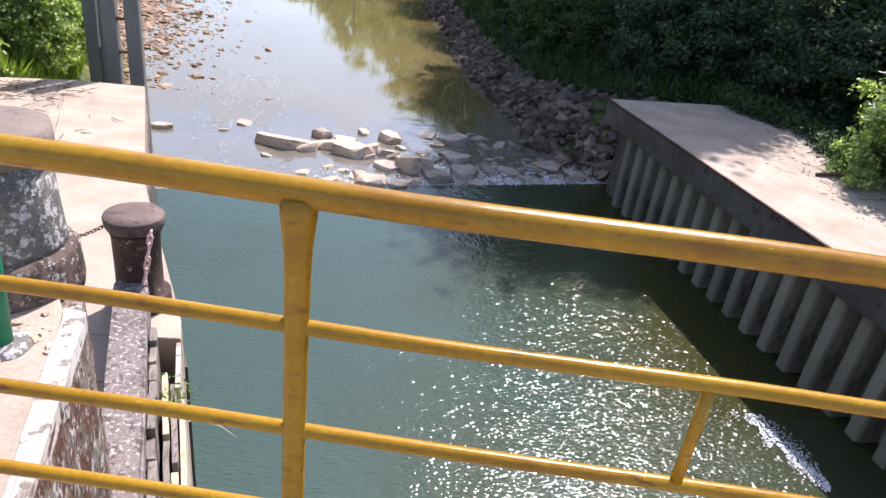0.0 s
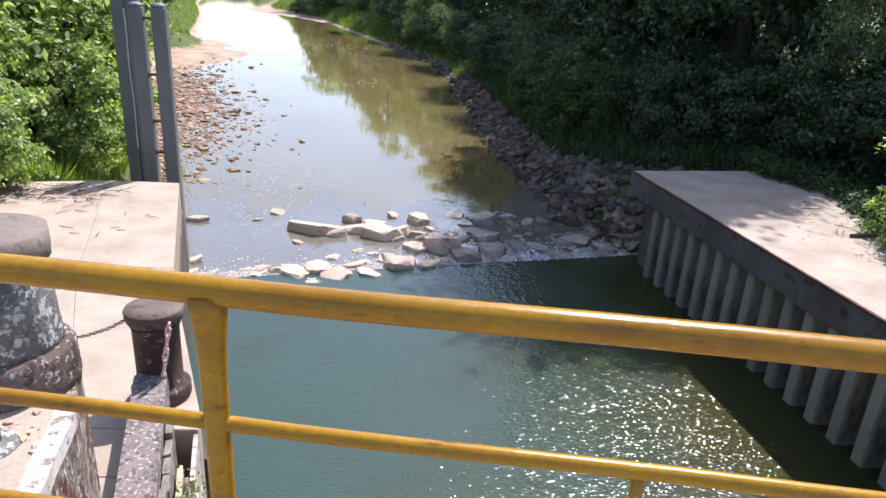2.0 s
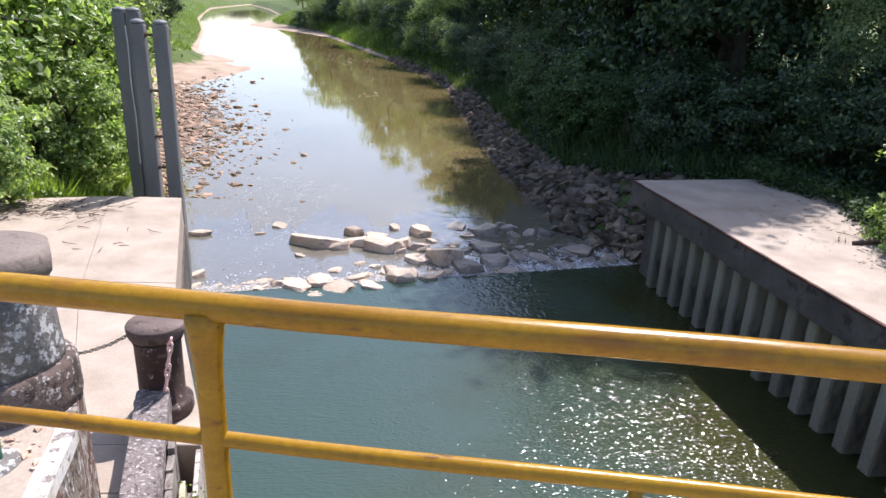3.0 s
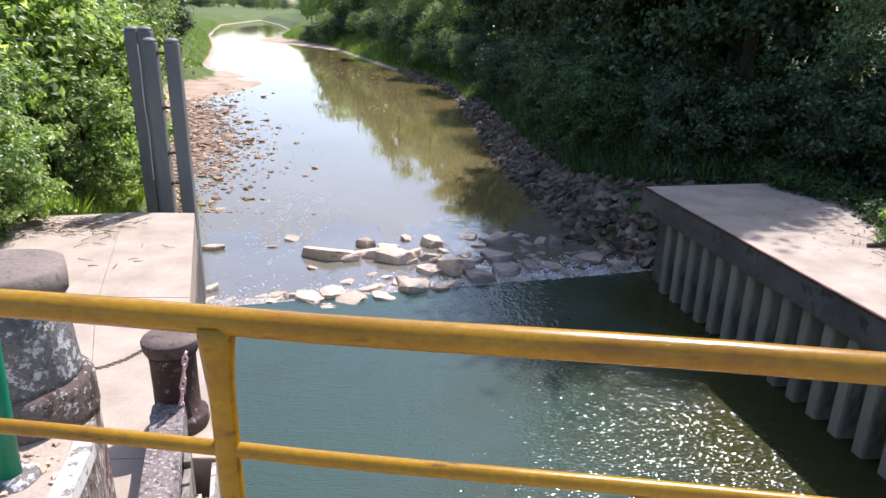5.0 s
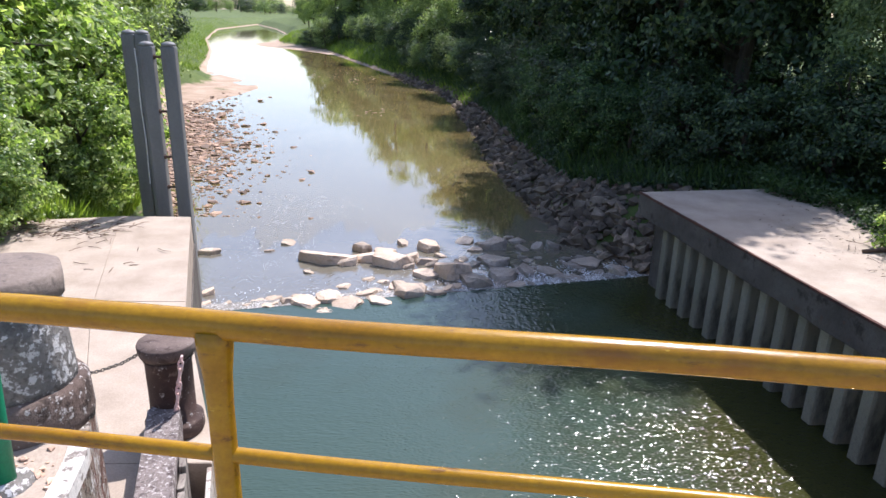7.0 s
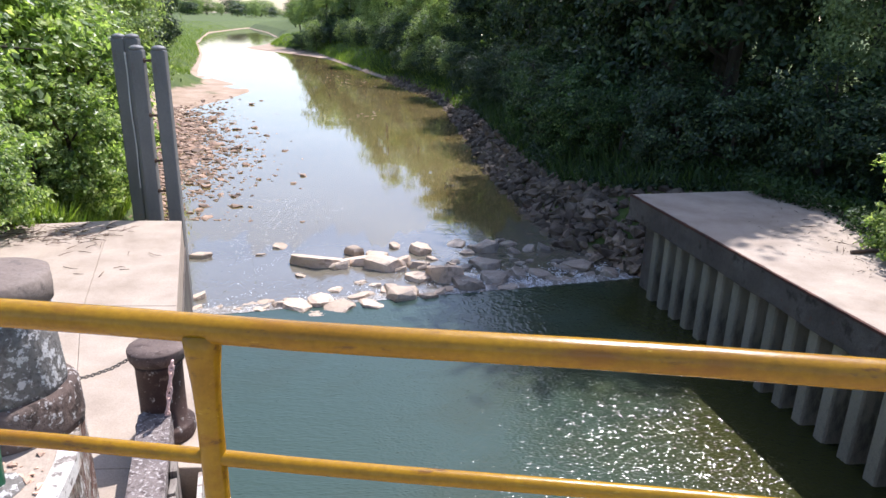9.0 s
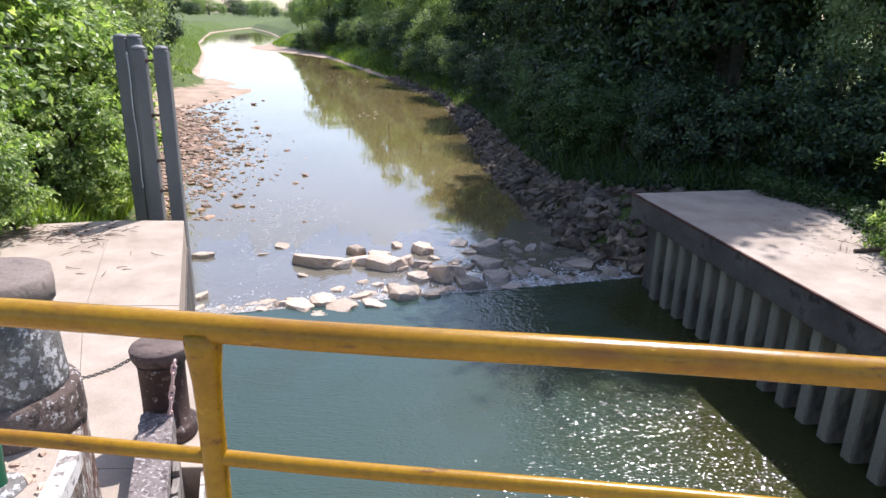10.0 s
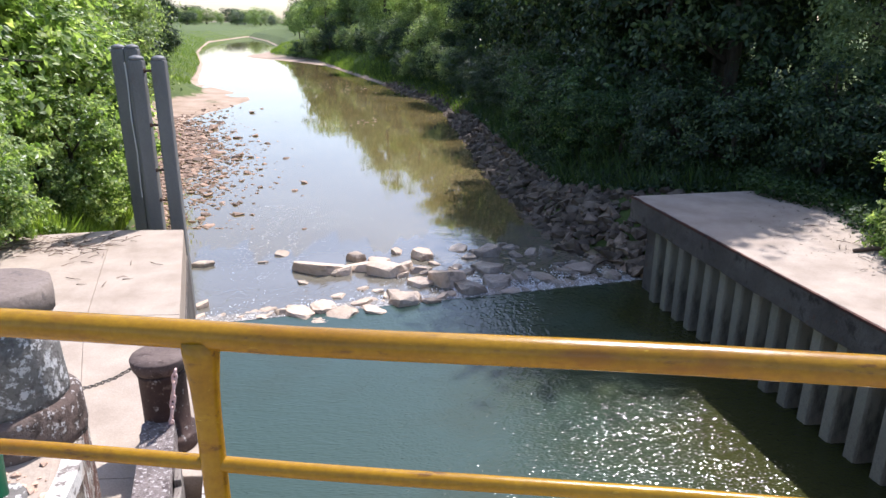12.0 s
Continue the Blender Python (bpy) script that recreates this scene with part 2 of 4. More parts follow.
WATER_RAPIDS = water_material("rapids_water", (0.12, 0.105, 0.075), (0.17, 0.155, 0.12),
                              [(0.9, 0.006, (1, 1.5, 1)), (6.0, 0.0012, (1, 1.8, 1))], 0.05, 2.1)
FOAM = surface("river_foam", [(0.70, 0.73, 0.76), (0.86, 0.87, 0.88)], rough=0.6, bump=0.4, bump_scale=30)


# ---- building helpers ----
def mesh_of(bm, name, material, smooth=False):
    me = bpy.data.meshes.new(name)
    bm.to_mesh(me)
    bm.free()
    if material:
        me.materials.append(material)
    if smooth:
        for p in me.polygons:
            p.use_smooth = True
    return me


def part(name, bm, material, parent=None, label="", smooth=False):
    ob = new(name, mesh_of(bm, name, material, smooth))
    if parent:
        ob.parent = parent
    if label:
        ob["label"] = label
    return ob


def empty(name, m=None):
    ob = new(name)
    if m is not None:
        ob.matrix_world = m
    return ob


def bm_box(sx, sy, sz, at=(0, 0, 0), bevel=0.0, turn=0.0):
    """A bevelled box whose base centre lies at the place given."""
    bm = bmesh.new()
    bmesh.ops.create_cube(bm, size=1)
    bmesh.ops.scale(bm, vec=(sx, sy, sz), verts=bm.verts)
    bmesh.ops.translate(bm, vec=(0, 0, sz / 2), verts=bm.verts)
    if bevel:
        bmesh.ops.bevel(bm, geom=bm.edges[:], offset=bevel, segments=2, affect="EDGES", profile=0.6)
    bmesh.ops.transform(bm, matrix=pose(*at, 0, 0, turn), verts=bm.verts)
    return bm


def bm_prism(outline, z0, z1, bevel=0.0):
    """An upright prism over a plan outline that runs counter-clockwise."""
    bm = bmesh.new()
    low = [bm.verts.new((x, y, z0)) for x, y in outline]
    high = [bm.verts.new((x, y, z1)) for x, y in outline]
    bm.faces.new(low[::-1])
    bm.faces.new(high)
    n = len(outline)
    for i in range(n):
        bm.faces.new((low[i], low[(i + 1) % n], high[(i + 1) % n], high[i]))
    if bevel:
        top = [e for e in bm.edges if all(v.co.z > z1 - 1e-5 for v in e.verts)]
        bmesh.ops.bevel(bm, geom=top, offset=bevel, segments=2, affect="EDGES")
    return bm


def roughen(bm, amount, scale, cut=0, seed=0.0):
    if cut:
        bmesh.ops.subdivide_edges(bm, edges=bm.edges[:], cuts=cut, use_grid_fill=True)
    for v in bm.verts:
        v.co += noise.noise_vector(v.co * scale + Vector((seed, seed * 2, 0))) * amount
    return bm


def bm_lathe(profile, segments=32, wobble=0.0, seed=0.0):
    """A turned body from (radius, z) pairs, with an optional unevenness."""
    bm = bmesh.new()
    rings = []
    for r, z in profile:
        ring = []
        for i in range(segments):
            a = 2 * math.pi * i / segments
            k = r + (wobble * noise.noise(Vector((math.cos(a) * 2 + seed, math.sin(a) * 2, z * 6))) if r > 0.001 else 0)
            ring.append(bm.verts.new((k * math.cos(a), k * math.sin(a), z)))
        rings.append(ring)
    for a, b in zip(rings, rings[1:]):
        for i in range(segments):
            j = (i + 1) % segments
            bm.faces.new((a[i], a[j], b[j], b[i]))
    bm.faces.new(rings[0][::-1])
    bm.faces.new(rings[-1])
    return bm


def bm_tube(points, radii, sides=10, closed_ends=True):
    """A round bar along points, with a radius at each."""
    bm = bmesh.new()
    pts = [Vector(p) for p in points]
    rings = []
    for i, p in enumerate(pts):
        d = (pts[min(i + 1, len(pts) - 1)] - pts[max(i - 1, 0)]).normalized()
        side = d.cross(Vector((0, 0, 1)) if abs(d.z) < 0.9 else Vector((1, 0, 0))).normalized()
        up = side.cross(d)
        r = radii[i] if isinstance(radii, (list, tuple)) else radii
        rings.append([bm.verts.new(p + (side * math.cos(a) + up * math.sin(a)) * r) for a in (2 * math.pi * k / sides for k in range(sides))])
    for a, b in zip(rings, rings[1:]):
        for i in range(sides):
            j = (i + 1) % sides
            bm.faces.new((a[i], a[j], b[j], b[i]))
    if closed_ends:
        bm.faces.new(rings[0][::-1])
        bm.faces.new(rings[-1])
    bmesh.ops.recalc_face_normals(bm, faces=bm.faces[:])
    return bm


def merged(*bms):
    """Several pieces of one part in one bmesh."""
    out = bmesh.new()
    for b in bms:
        me = bpy.data.meshes.new("piece")
        b.to_mesh(me)
        b.free()
        out.from_mesh(me)
        bpy.data.meshes.remove(me)
    return out


def raw_mesh(name, verts, faces, material, smooth=False):
    """A mesh from arrays: verts (n, 3), faces (m, 3 or 4)."""
    verts, faces = np.asarray(verts, np.float32), np.asarray(faces, np.int32)
    me = bpy.data.meshes.new(name)
    k = faces.shape[1]
    me.vertices.add(len(verts))
    me.vertices.foreach_set("co", verts.ravel())
    me.loops.add(faces.size)
    me.loops.foreach_set("vertex_index", faces.ravel())
    me.polygons.add(len(faces))
    me.polygons.foreach_set("loop_start", np.arange(0, faces.size, k, dtype=np.int32))
    me.polygons.foreach_set("loop_total", np.full(len(faces), k, np.int32))
    me.polygons.foreach_set("use_smooth", np.full(len(faces), smooth))
    me.update(calc_edges=True)
    me.materials.append(material)
    return me


def leaf_mesh(name, centres, normals, sizes, material, rng, slim=0.55):
    """Many small pointed leaves, each one a folded four-sided blade."""
    n = len(centres)
    nrm = normals / np.linalg.norm(normals, axis=1, keepdims=True)
    t = np.cross(nrm, rng.normal(size=(n, 3)))
    t /= np.linalg.norm(t, axis=1, keepdims=True) + 1e-9
    b = np.cross(nrm, t)
    s = sizes[:, None]
    v = np.empty((n, 4, 3))
    v[:, 0] = centres - t * s * 0.5
    v[:, 1] = centres + b * s * slim * 0.5 + nrm * s * 0.08
    v[:, 2] = centres + t * s * 0.5
    v[:, 3] = centres - b * s * slim * 0.5 + nrm * s * 0.08
    i = np.arange(n)[:, None] * 4
    tri = np.concatenate([i + [0, 1, 2], i + [0, 2, 3]], 1).reshape(-1, 3)
    return raw_mesh(name, v.reshape(-1, 3), tri, material)


# ---- the lie of the land ----
LEFT_Y = (-60, 12.2, 15, 20, 27, 34, 42, 48, 51, 56, 60, 64, 95, 130, 200, 275, 4000)
LEFT_X = (0.0, -5.2, -6.4, -8.6, -10.2, -13.2, -15.5, -14.2, -13.4, -16, -19, -22.5, -32.3, -45, -66, -76, -76)
RIGHT_Y = (-60, 14.7, 15.4, 17.4, 22, 27.3, 35.7, 49.7, 68.7, 92, 99.5, 108, 114, 121, 130, 162, 221, 275, 4000)
RIGHT_X = (18.8, 4.4, 4.2, 3.0, 2.1, 1.6, 1.0, -0.3, -6.8, -15.0, -19.6, -26.4, -31.5, -34, -33, -37.5, -55.5, -75.9, -75.9)


BANK_Y = np.arange(-60.0, 400.0, 0.5)


def smooth_bank(ys, xs):
    """The bank line, rounded where the river runs free."""
    line = np.interp(BANK_Y, ys, xs)
    soft = np.convolve(np.pad(line, 13, mode="edge"), np.hanning(29)[1:-1] / np.hanning(29).sum(), mode="valid")
    return np.where(BANK_Y < 19, line, soft)


LEFT_LINE, RIGHT_LINE = smooth_bank(LEFT_Y, LEFT_X), smooth_bank(RIGHT_Y, RIGHT_X)


def bank_left(y):
    return float(np.interp(y, BANK_Y, LEFT_LINE))


def bank_right(y):
    return float(np.interp(y, BANK_Y, RIGHT_LINE))


def rip_width(y):
    """How far up the shaded bank the loose stones lie."""
    return float(np.interp(y, (15.2, 16.5, 18.5, 21, 26, 36, 50, 70), (3.2, 2.9, 1.9, 1.25, 1.1, 0.95, 0.7, 0.5)))


def land(x, y):
    """The height of the ground; the river lies at 0."""
    l, r = bank_left(y), bank_right(y)
    wav = noise.noise(Vector((x * 0.35, y * 0.35, 3.1)))
    if l < x < r:
        d = min(x - l, r - x)
        return -0.9 * min(1, d / 1.6) - 0.02
    if x >= r:
        d = x - r
        spit = 7.0 * math.exp(-((y - 113) / 13) ** 2)
        d0, d = d, max(0.0, d - spit)
        z = 0.03 * min(d0, spit) + 0.62 * min(d, 2.6) + 0.22 * max(0, min(d - 2.6, 6)) + 0.03 * max(0, min(d - 8.6, 40))
    else:
        d = l - x
        flat = 0.25 + 6.5 * math.exp(-((y - 45) / 11) ** 2) + 2.2 * math.exp(-((y - 22) / 8) ** 2)
        steep = 0.5 * min(1.0, max(0.0, (y - 62) / 8))
        z = 0.022 * min(d, flat) + steep * max(0, min(d - flat, 0.9)) + 0.34 * max(0, min(d - flat, 6)) + 0.02 * max(0, min(d - 9, 60))
        if y < 24:
            near = min(1, (24 - y) / 6)
            z = z * (1 - near) + near * min(1.9, d * 1.0)
    z = z + wav * 0.10 * min(1, d / 1.5)
    if y < 16.5:
        cap = 1.86 if d < 6 else 1.86 + 0.15 * (d - 6)
        z = min(z, cap)
    return z


def build_ground():
    ys = np.concatenate([np.linspace(-60, 8, 18), np.linspace(9, 40, 90), np.linspace(41, 130, 70), np.geomspace(134, 3000, 40)])
    us = np.concatenate([-np.geomspace(2000, 16, 22), np.linspace(-14, 14, 113), np.geomspace(16, 2000, 22)])
    verts, n, m = [], len(us), len(ys)
    for y in ys:
        c, half = (bank_left(y) + bank_right(y)) / 2, (bank_right(y) - bank_left(y)) / 2
        for u in us:
            x = c + (u / 7.0 * half if abs(u) < 7 else math.copysign(half + abs(u) - 7, u))
            verts.append((x, y, land(x, y)))
    i = np.arange(m - 1)[:, None] * n + np.arange(n - 1)[None]
    i = i.ravel()
    faces = np.stack([i, i + 1, i + n + 1, i + n], 1)
    mat = bpy.data.materials.new("bank_soil_and_grass")
    mat.use_nodes = True
    nt = mat.node_tree
    bs = nt.nodes["Principled BSDF"]
    geo = nt.nodes.new("ShaderNodeNewGeometry")
    xyz = nt.nodes.new("ShaderNodeSeparateXYZ")
    nt.links.new(geo.outputs["Position"], xyz.inputs["Vector"])
    add = nt.nodes.new("ShaderNodeMath")
    add.operation = "MULTIPLY_ADD"
    nt.links.new(tex_noise(nt, 0.7, 5, 0.6), add.inputs[0])
    add.inputs[1].default_value = 0.7
    nt.links.new(xyz.outputs["Z"], add.inputs[2])
    sand = ramp(nt, tex_noise(nt, 0.6, 6, 0.6), [(0.35, (0.30, 0.21, 0.14)), (0.65, (0.44, 0.33, 0.245))])
    green = ramp(nt, tex_noise(nt, 0.45, 8, 0.7), [(0.3, (0.035, 0.06, 0.010)), (0.55, (0.08, 0.115, 0.016)), (0.75, (0.13, 0.15, 0.032))])
    f = ramp(nt, add.outputs[0], [(0.47, (0, 0, 0)), (0.60, (1, 1, 1))])
    nt.links.new(mixed(nt, f, sand, green), bs.inputs["Base Color"])
    bs.inputs["Roughness"].default_value = 0.95
    b = nt.nodes.new("ShaderNodeBump")
    b.inputs["Strength"].default_value, b.inputs["Distance"].default_value = 0.8, 0.08
    nt.links.new(tex_noise(nt, 7.0, 8, 0.75), b.inputs["Height"])
    nt.links.new(b.outputs["Normal"], bs.inputs["Normal"])
    ob = new("ground", raw_mesh("ground", verts, faces, mat, True))
    tagged(ob, "sandy river bank rising to green grass", "ground", kind="structure")


build_ground()

# the two levels of water, parted by the sill
SILL_A, SILL_B = Vector((-4.75, 12.45, 0)), Vector((4.45, 15.05, 0))


def build_water():
    # the basin: crossing wavelets on a fine sheet, livelier towards the gate and the sheet piles
    r = np.random.default_rng(3)
    rows_y = np.concatenate([np.linspace(0.32, 3.6, 30)[:-1], np.linspace(3.6, 11.4, 700)[:-1], np.linspace(11.4, 15.2, 150)])
    nx, ny = 520, len(rows_y)
    y, u = np.meshgrid(rows_y, np.concatenate([np.linspace(0, 0.3, 110)[:-1], np.linspace(0.3, 1, 411)]), indexing="ij")
    left, right = np.interp(y, (0.3, 3.2, 12.4, 15.2), (-0.7, -1.6, -5.2, -4.9)), np.interp(y, (0.3, 3.2, 15.2), (7.1, 6.6, 4.5))
    x = left + u * (right - left)
    sill = SILL_A.y + (x - SILL_A.x) * (SILL_B.y - SILL_A.y) / (SILL_B.x - SILL_A.x)
    y = np.where(y > sill + 0.06, sill + 0.06 + (y - sill) * 0.001, y)
    lively = np.clip(0.82 + 0.06 * (x - 0.5) - 0.03 * (y - 8.0), 0.58, 1.15)
    z = r.normal(size=x.shape)
    z = (z + 0.8 * np.roll(z, 1, 1)) * 0.0025
    for k in range(12):
        wave = 0.12 * 4.0 ** float(r.random())
        a = float(r.normal(1.45, 0.6))
        z += np.sin((x * math.cos(a) + y * math.sin(a)) * 2 * math.pi / wave + float(r.uniform(0, 6.28))) * wave * 0.0012
    z = 0.06 + z * lively
    i = (np.arange(ny - 1)[:, None] * nx + np.arange(nx - 1)[None]).ravel()
    quads = np.stack([i, i + 1, i + nx + 1, i + nx], 1)
    ob = new("water_pool", raw_mesh("water_pool", np.stack([x, y, z], -1).reshape(-1, 3), quads, WATER_POOL, True))
    tagged(ob, "calm grey-green basin water glittering in the sun", "water", kind="structure")
    bm = bmesh.new()
    ys = [15.05, 20, 27, 35, 42, 51, 60, 70, 95, 110, 124, 150, 200, 280]
    left = [bm.verts.new((-4.75, 12.45, 0))] + [bm.verts.new((bank_left(y) - 5.5, y, 0)) for y in ys]
    right = [bm.verts.new((4.45, 15.05, 0))] + [bm.verts.new((bank_right(y) + 3.0, y + 0.02, 0)) for y in ys]
    for i in range(len(left) - 1):
        bm.faces.new((left[i], right[i], right[i + 1], left[i + 1]))
    ob = part("water_river", bm, WATER_RIVER)
    tagged(ob, "shallow brown river mirroring sky and trees", "water", kind="structure")
    # broken water of the rapids, dying away downstream
    v, u = np.meshgrid(np.linspace(0, 1, 170), np.linspace(0, 1, 330), indexing="ij")
    d = (SILL_B - SILL_A)
    side = np.array((-d.y, d.x)) / d.length
    x = SILL_A.x - 0.25 + u * (d.x + 0.4) + side[0] * (0.3 + 4.2 * v)
    y = SILL_A.y - 0.07 + u * (d.y + 0.1) + side[1] * (0.3 + 4.2 * v)
    y = y + v * (0.7 * np.sin(u * 23) + 0.4 * np.sin(u * 61 + 1) + 0.25 * np.sin(u * 137))
    z = r.normal(size=x.shape)
    z = (z + np.roll(z, 1, 0) + np.roll(z, 1, 1) + np.roll(z, (1, 1), (0, 1))) * 0.5
    rough_share = np.clip(1.0 - 1.1 * v, 0, 1) ** 1.5
    z = 0.006 + 0.016 * rough_share + z * 0.0036 * rough_share
    nx, ny = 330, 170
    i = (np.arange(ny - 1)[:, None] * nx + np.arange(nx - 1)[None]).ravel()
    quads = np.stack([i, i + 1, i + nx + 1, i + nx], 1)
    ob = new("water_rapids", raw_mesh("water_rapids", np.stack([x, y, z], -1).reshape(-1, 3), quads, WATER_RAPIDS, True))
    tagged(ob, "broken shallow water running over the sill", "water", kind="structure")


build_water()


def build_sill():
    d = (SILL_B - SILL_A).normalized()
    side = Vector((-d.y, d.x, 0))
    o = [SILL_A - d * 0.6, SILL_B + d * 0.5, SILL_B + d * 0.5 + side * 0.45, SILL_A - d * 0.6 + side * 0.45]
    bm = roughen(bm_prism([(p.x, p.y) for p in o], -1.2, 0.05), 0.012, 3, cut=6)
    tagged(part("sill", bm, OLD_CONCRETE), "wet concrete sill at the end of the basin", "sill", kind="structure")


build_sill()

# ---- right quay: slab, cap beam and sheet piles ----
QUAY_A, QUAY_B = Vector((3.80, 14.76, 0)), Vector((6.45, 1.12, 0))
QUAY_Z = 2.03


def build_right_quay():
    d = (QUAY_B - QUAY_A).normalized()
    side = Vector((-d.y, d.x, 0))
    if side.x < 0:
        side = -side

    def at(s, k):
        p = QUAY_A + d * s + side * k
        return (p.x, p.y)
    length = (QUAY_B - QUAY_A).length
    slab = tagged(empty("quay_right"), "concrete quay with a slab and sheet-pile wall", "quay", kind="structure")
    bm = bm_prism([at(length, 0.05), at(0.01, 0.05), at(0.01, 3.6), at(length, 3.6)][::-1], QUAY_Z - 0.04, QUAY_Z)
    bm.normal_update()
    bmesh.ops.recalc_face_normals(bm, faces=bm.faces[:])
    part("slab", roughen(bm, 0.006, 1.2, cut=5), CONCRETE, slab, "sunlit concrete slab strewn with litter")
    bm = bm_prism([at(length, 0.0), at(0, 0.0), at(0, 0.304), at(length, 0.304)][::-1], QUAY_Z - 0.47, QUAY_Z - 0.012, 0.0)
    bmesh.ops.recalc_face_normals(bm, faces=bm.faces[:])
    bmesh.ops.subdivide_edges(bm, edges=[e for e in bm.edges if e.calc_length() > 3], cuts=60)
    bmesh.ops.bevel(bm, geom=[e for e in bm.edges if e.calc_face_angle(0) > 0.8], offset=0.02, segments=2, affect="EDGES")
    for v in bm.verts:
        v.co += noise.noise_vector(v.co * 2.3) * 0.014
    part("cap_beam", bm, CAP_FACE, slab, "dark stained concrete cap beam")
    bms = []
    for k in range(120):
        s0, s1 = length * k / 120, length * (k + 1) / 120
        w = 0.035 + 0.03 * noise.noise(Vector((k * 0.31, 0, 0)))
        bms.append(bm_prism([at(s1, -0.004), at(s0, -0.004), at(s0, w), at(s1, w)][::-1], QUAY_Z - 0.03, QUAY_Z + 0.006 + 0.006 * noise.noise(Vector((k * 0.7, 2, 0)))))
    bm = merged(*bms)
    bmesh.ops.recalc_face_normals(bm, faces=bm.faces[:])
    part("moss_edge", bm, RED_MOSS, slab, "dark red moss along the slab edge")
    # one pile: a hat-shaped profile, drawn upright
    pitch, proud = 0.45, 0.30
    back = 0.46
    prof = [(-pitch / 2, back), (-0.135, back), (-0.11, back - proud * 0.88), (-0.09, back - proud), (0.075, back - proud), (0.095, back - proud * 0.88), (0.12, back), (pitch / 2, back), (pitch / 2, back + 0.06), (-pitch / 2, back + 0.06)]
    bm = bm_prism(prof, -1.2, QUAY_Z - 0.45)
    bmesh.ops.recalc_face_normals(bm, faces=bm.faces[:])
    me = mesh_of(bm, "pile", PILE_FACE)
    turn = math.degrees(math.atan2(side.y, side.x)) - 90
    k = int(length / pitch) - 1
    for i in range(k):
        s = 0.97 + i * pitch
        ob = new("pile", me)
        ob.parent = slab
        p = QUAY_A + d * s
        ob.matrix_world = pose(p.x, p.y, 0, 0, 0, turn)
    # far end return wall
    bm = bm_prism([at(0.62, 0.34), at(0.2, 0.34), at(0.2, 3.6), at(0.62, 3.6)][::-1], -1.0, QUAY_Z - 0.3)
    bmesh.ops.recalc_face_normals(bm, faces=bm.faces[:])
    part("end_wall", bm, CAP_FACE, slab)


build_right_quay()

# ---- left quay ----
LEFT_EDGE = [(-1.25, 2.6), (-1.50, 4.0), (-2.02, 5.75), (-3.22, 8.35), (-4.56, 12.17)]


def build_left_quay():
    quay = tagged(empty("quay_left"), "pale concrete quay with joints and dry litter", "quay", kind="structure")
    ex = lambda y: float(np.interp(y, [p[1] for p in LEFT_EDGE], [p[0] for p in LEFT_EDGE]))
    joints = [2.6, 4.95, 5.50, 8.6, 12.17]
    g = 0.003
    for k, (a, b) in enumerate(zip(joints, joints[1:])):
        ys = [a + g, *[y for x, y in LEFT_EDGE if a < y < b], b - g]
        inset = 0.20 if k < 2 else 0.0           # the slot beside the fender beam
        right = [(ex(y) - inset, y) for y in ys]
        middle = [(ex(y) - 0.93 - 0.02 * y, y - 0.06) for y in ys]
        left = [(-7.4, ys[-1] - 0.5), (-7.4, ys[0] - 0.5)]
        sides = [(right + [(x + g, y) for x, y in middle[::-1]], 0.0)]
        if k > 2:
            sides.append(([(x - g, y) for x, y in middle] + left, 0.004))
        if k == 2:      # one long panel inland
            ends = [2.6 + g, 4.0, 5.75, 8.35, 8.6 - g]
            sides.append(([(ex(v) - 0.93 - 0.02 * v - g, v - 0.06) for v in ends] + [(-7.4, 8.1), (-7.4, 2.1)], 0.004))
        for outline, tilt in sides:
            bm = bm_prism(outline, -1.2, QUAY_Z - tilt, 0.005)
            bmesh.ops.recalc_face_normals(bm, faces=bm.faces[:])
            part("panel", bm, CONCRETE, quay)
    p, q = Vector((ex(4.96), 4.96, 0)), Vector((ex(5.49), 5.49, 0))
    c, d = (p + q) / 2, q - p
    part("guide_plate", bm_box(d.length, 0.035, 3.2, (c.x - 0.02, c.y, -1.2), 0.004, math.degrees(math.atan2(d.y, d.x))), WHITEWASH, quay, "pale plate closing a dark slot")
    # dark facing strips on the river face
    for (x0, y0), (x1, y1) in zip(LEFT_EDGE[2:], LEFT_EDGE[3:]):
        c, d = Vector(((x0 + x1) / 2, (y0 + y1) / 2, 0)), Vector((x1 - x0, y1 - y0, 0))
        part("facing", bm_box(d.length, 0.03, 2.75, (c.x + 0.012, c.y, -1.2), 0.004, math.degrees(math.atan2(d.y, d.x))), CAP_FACE, quay, "dark patchy river face")


build_left_quay()

# ---- abutment and bridge deck on which the camera stands ----
DECK_Z = 3.79


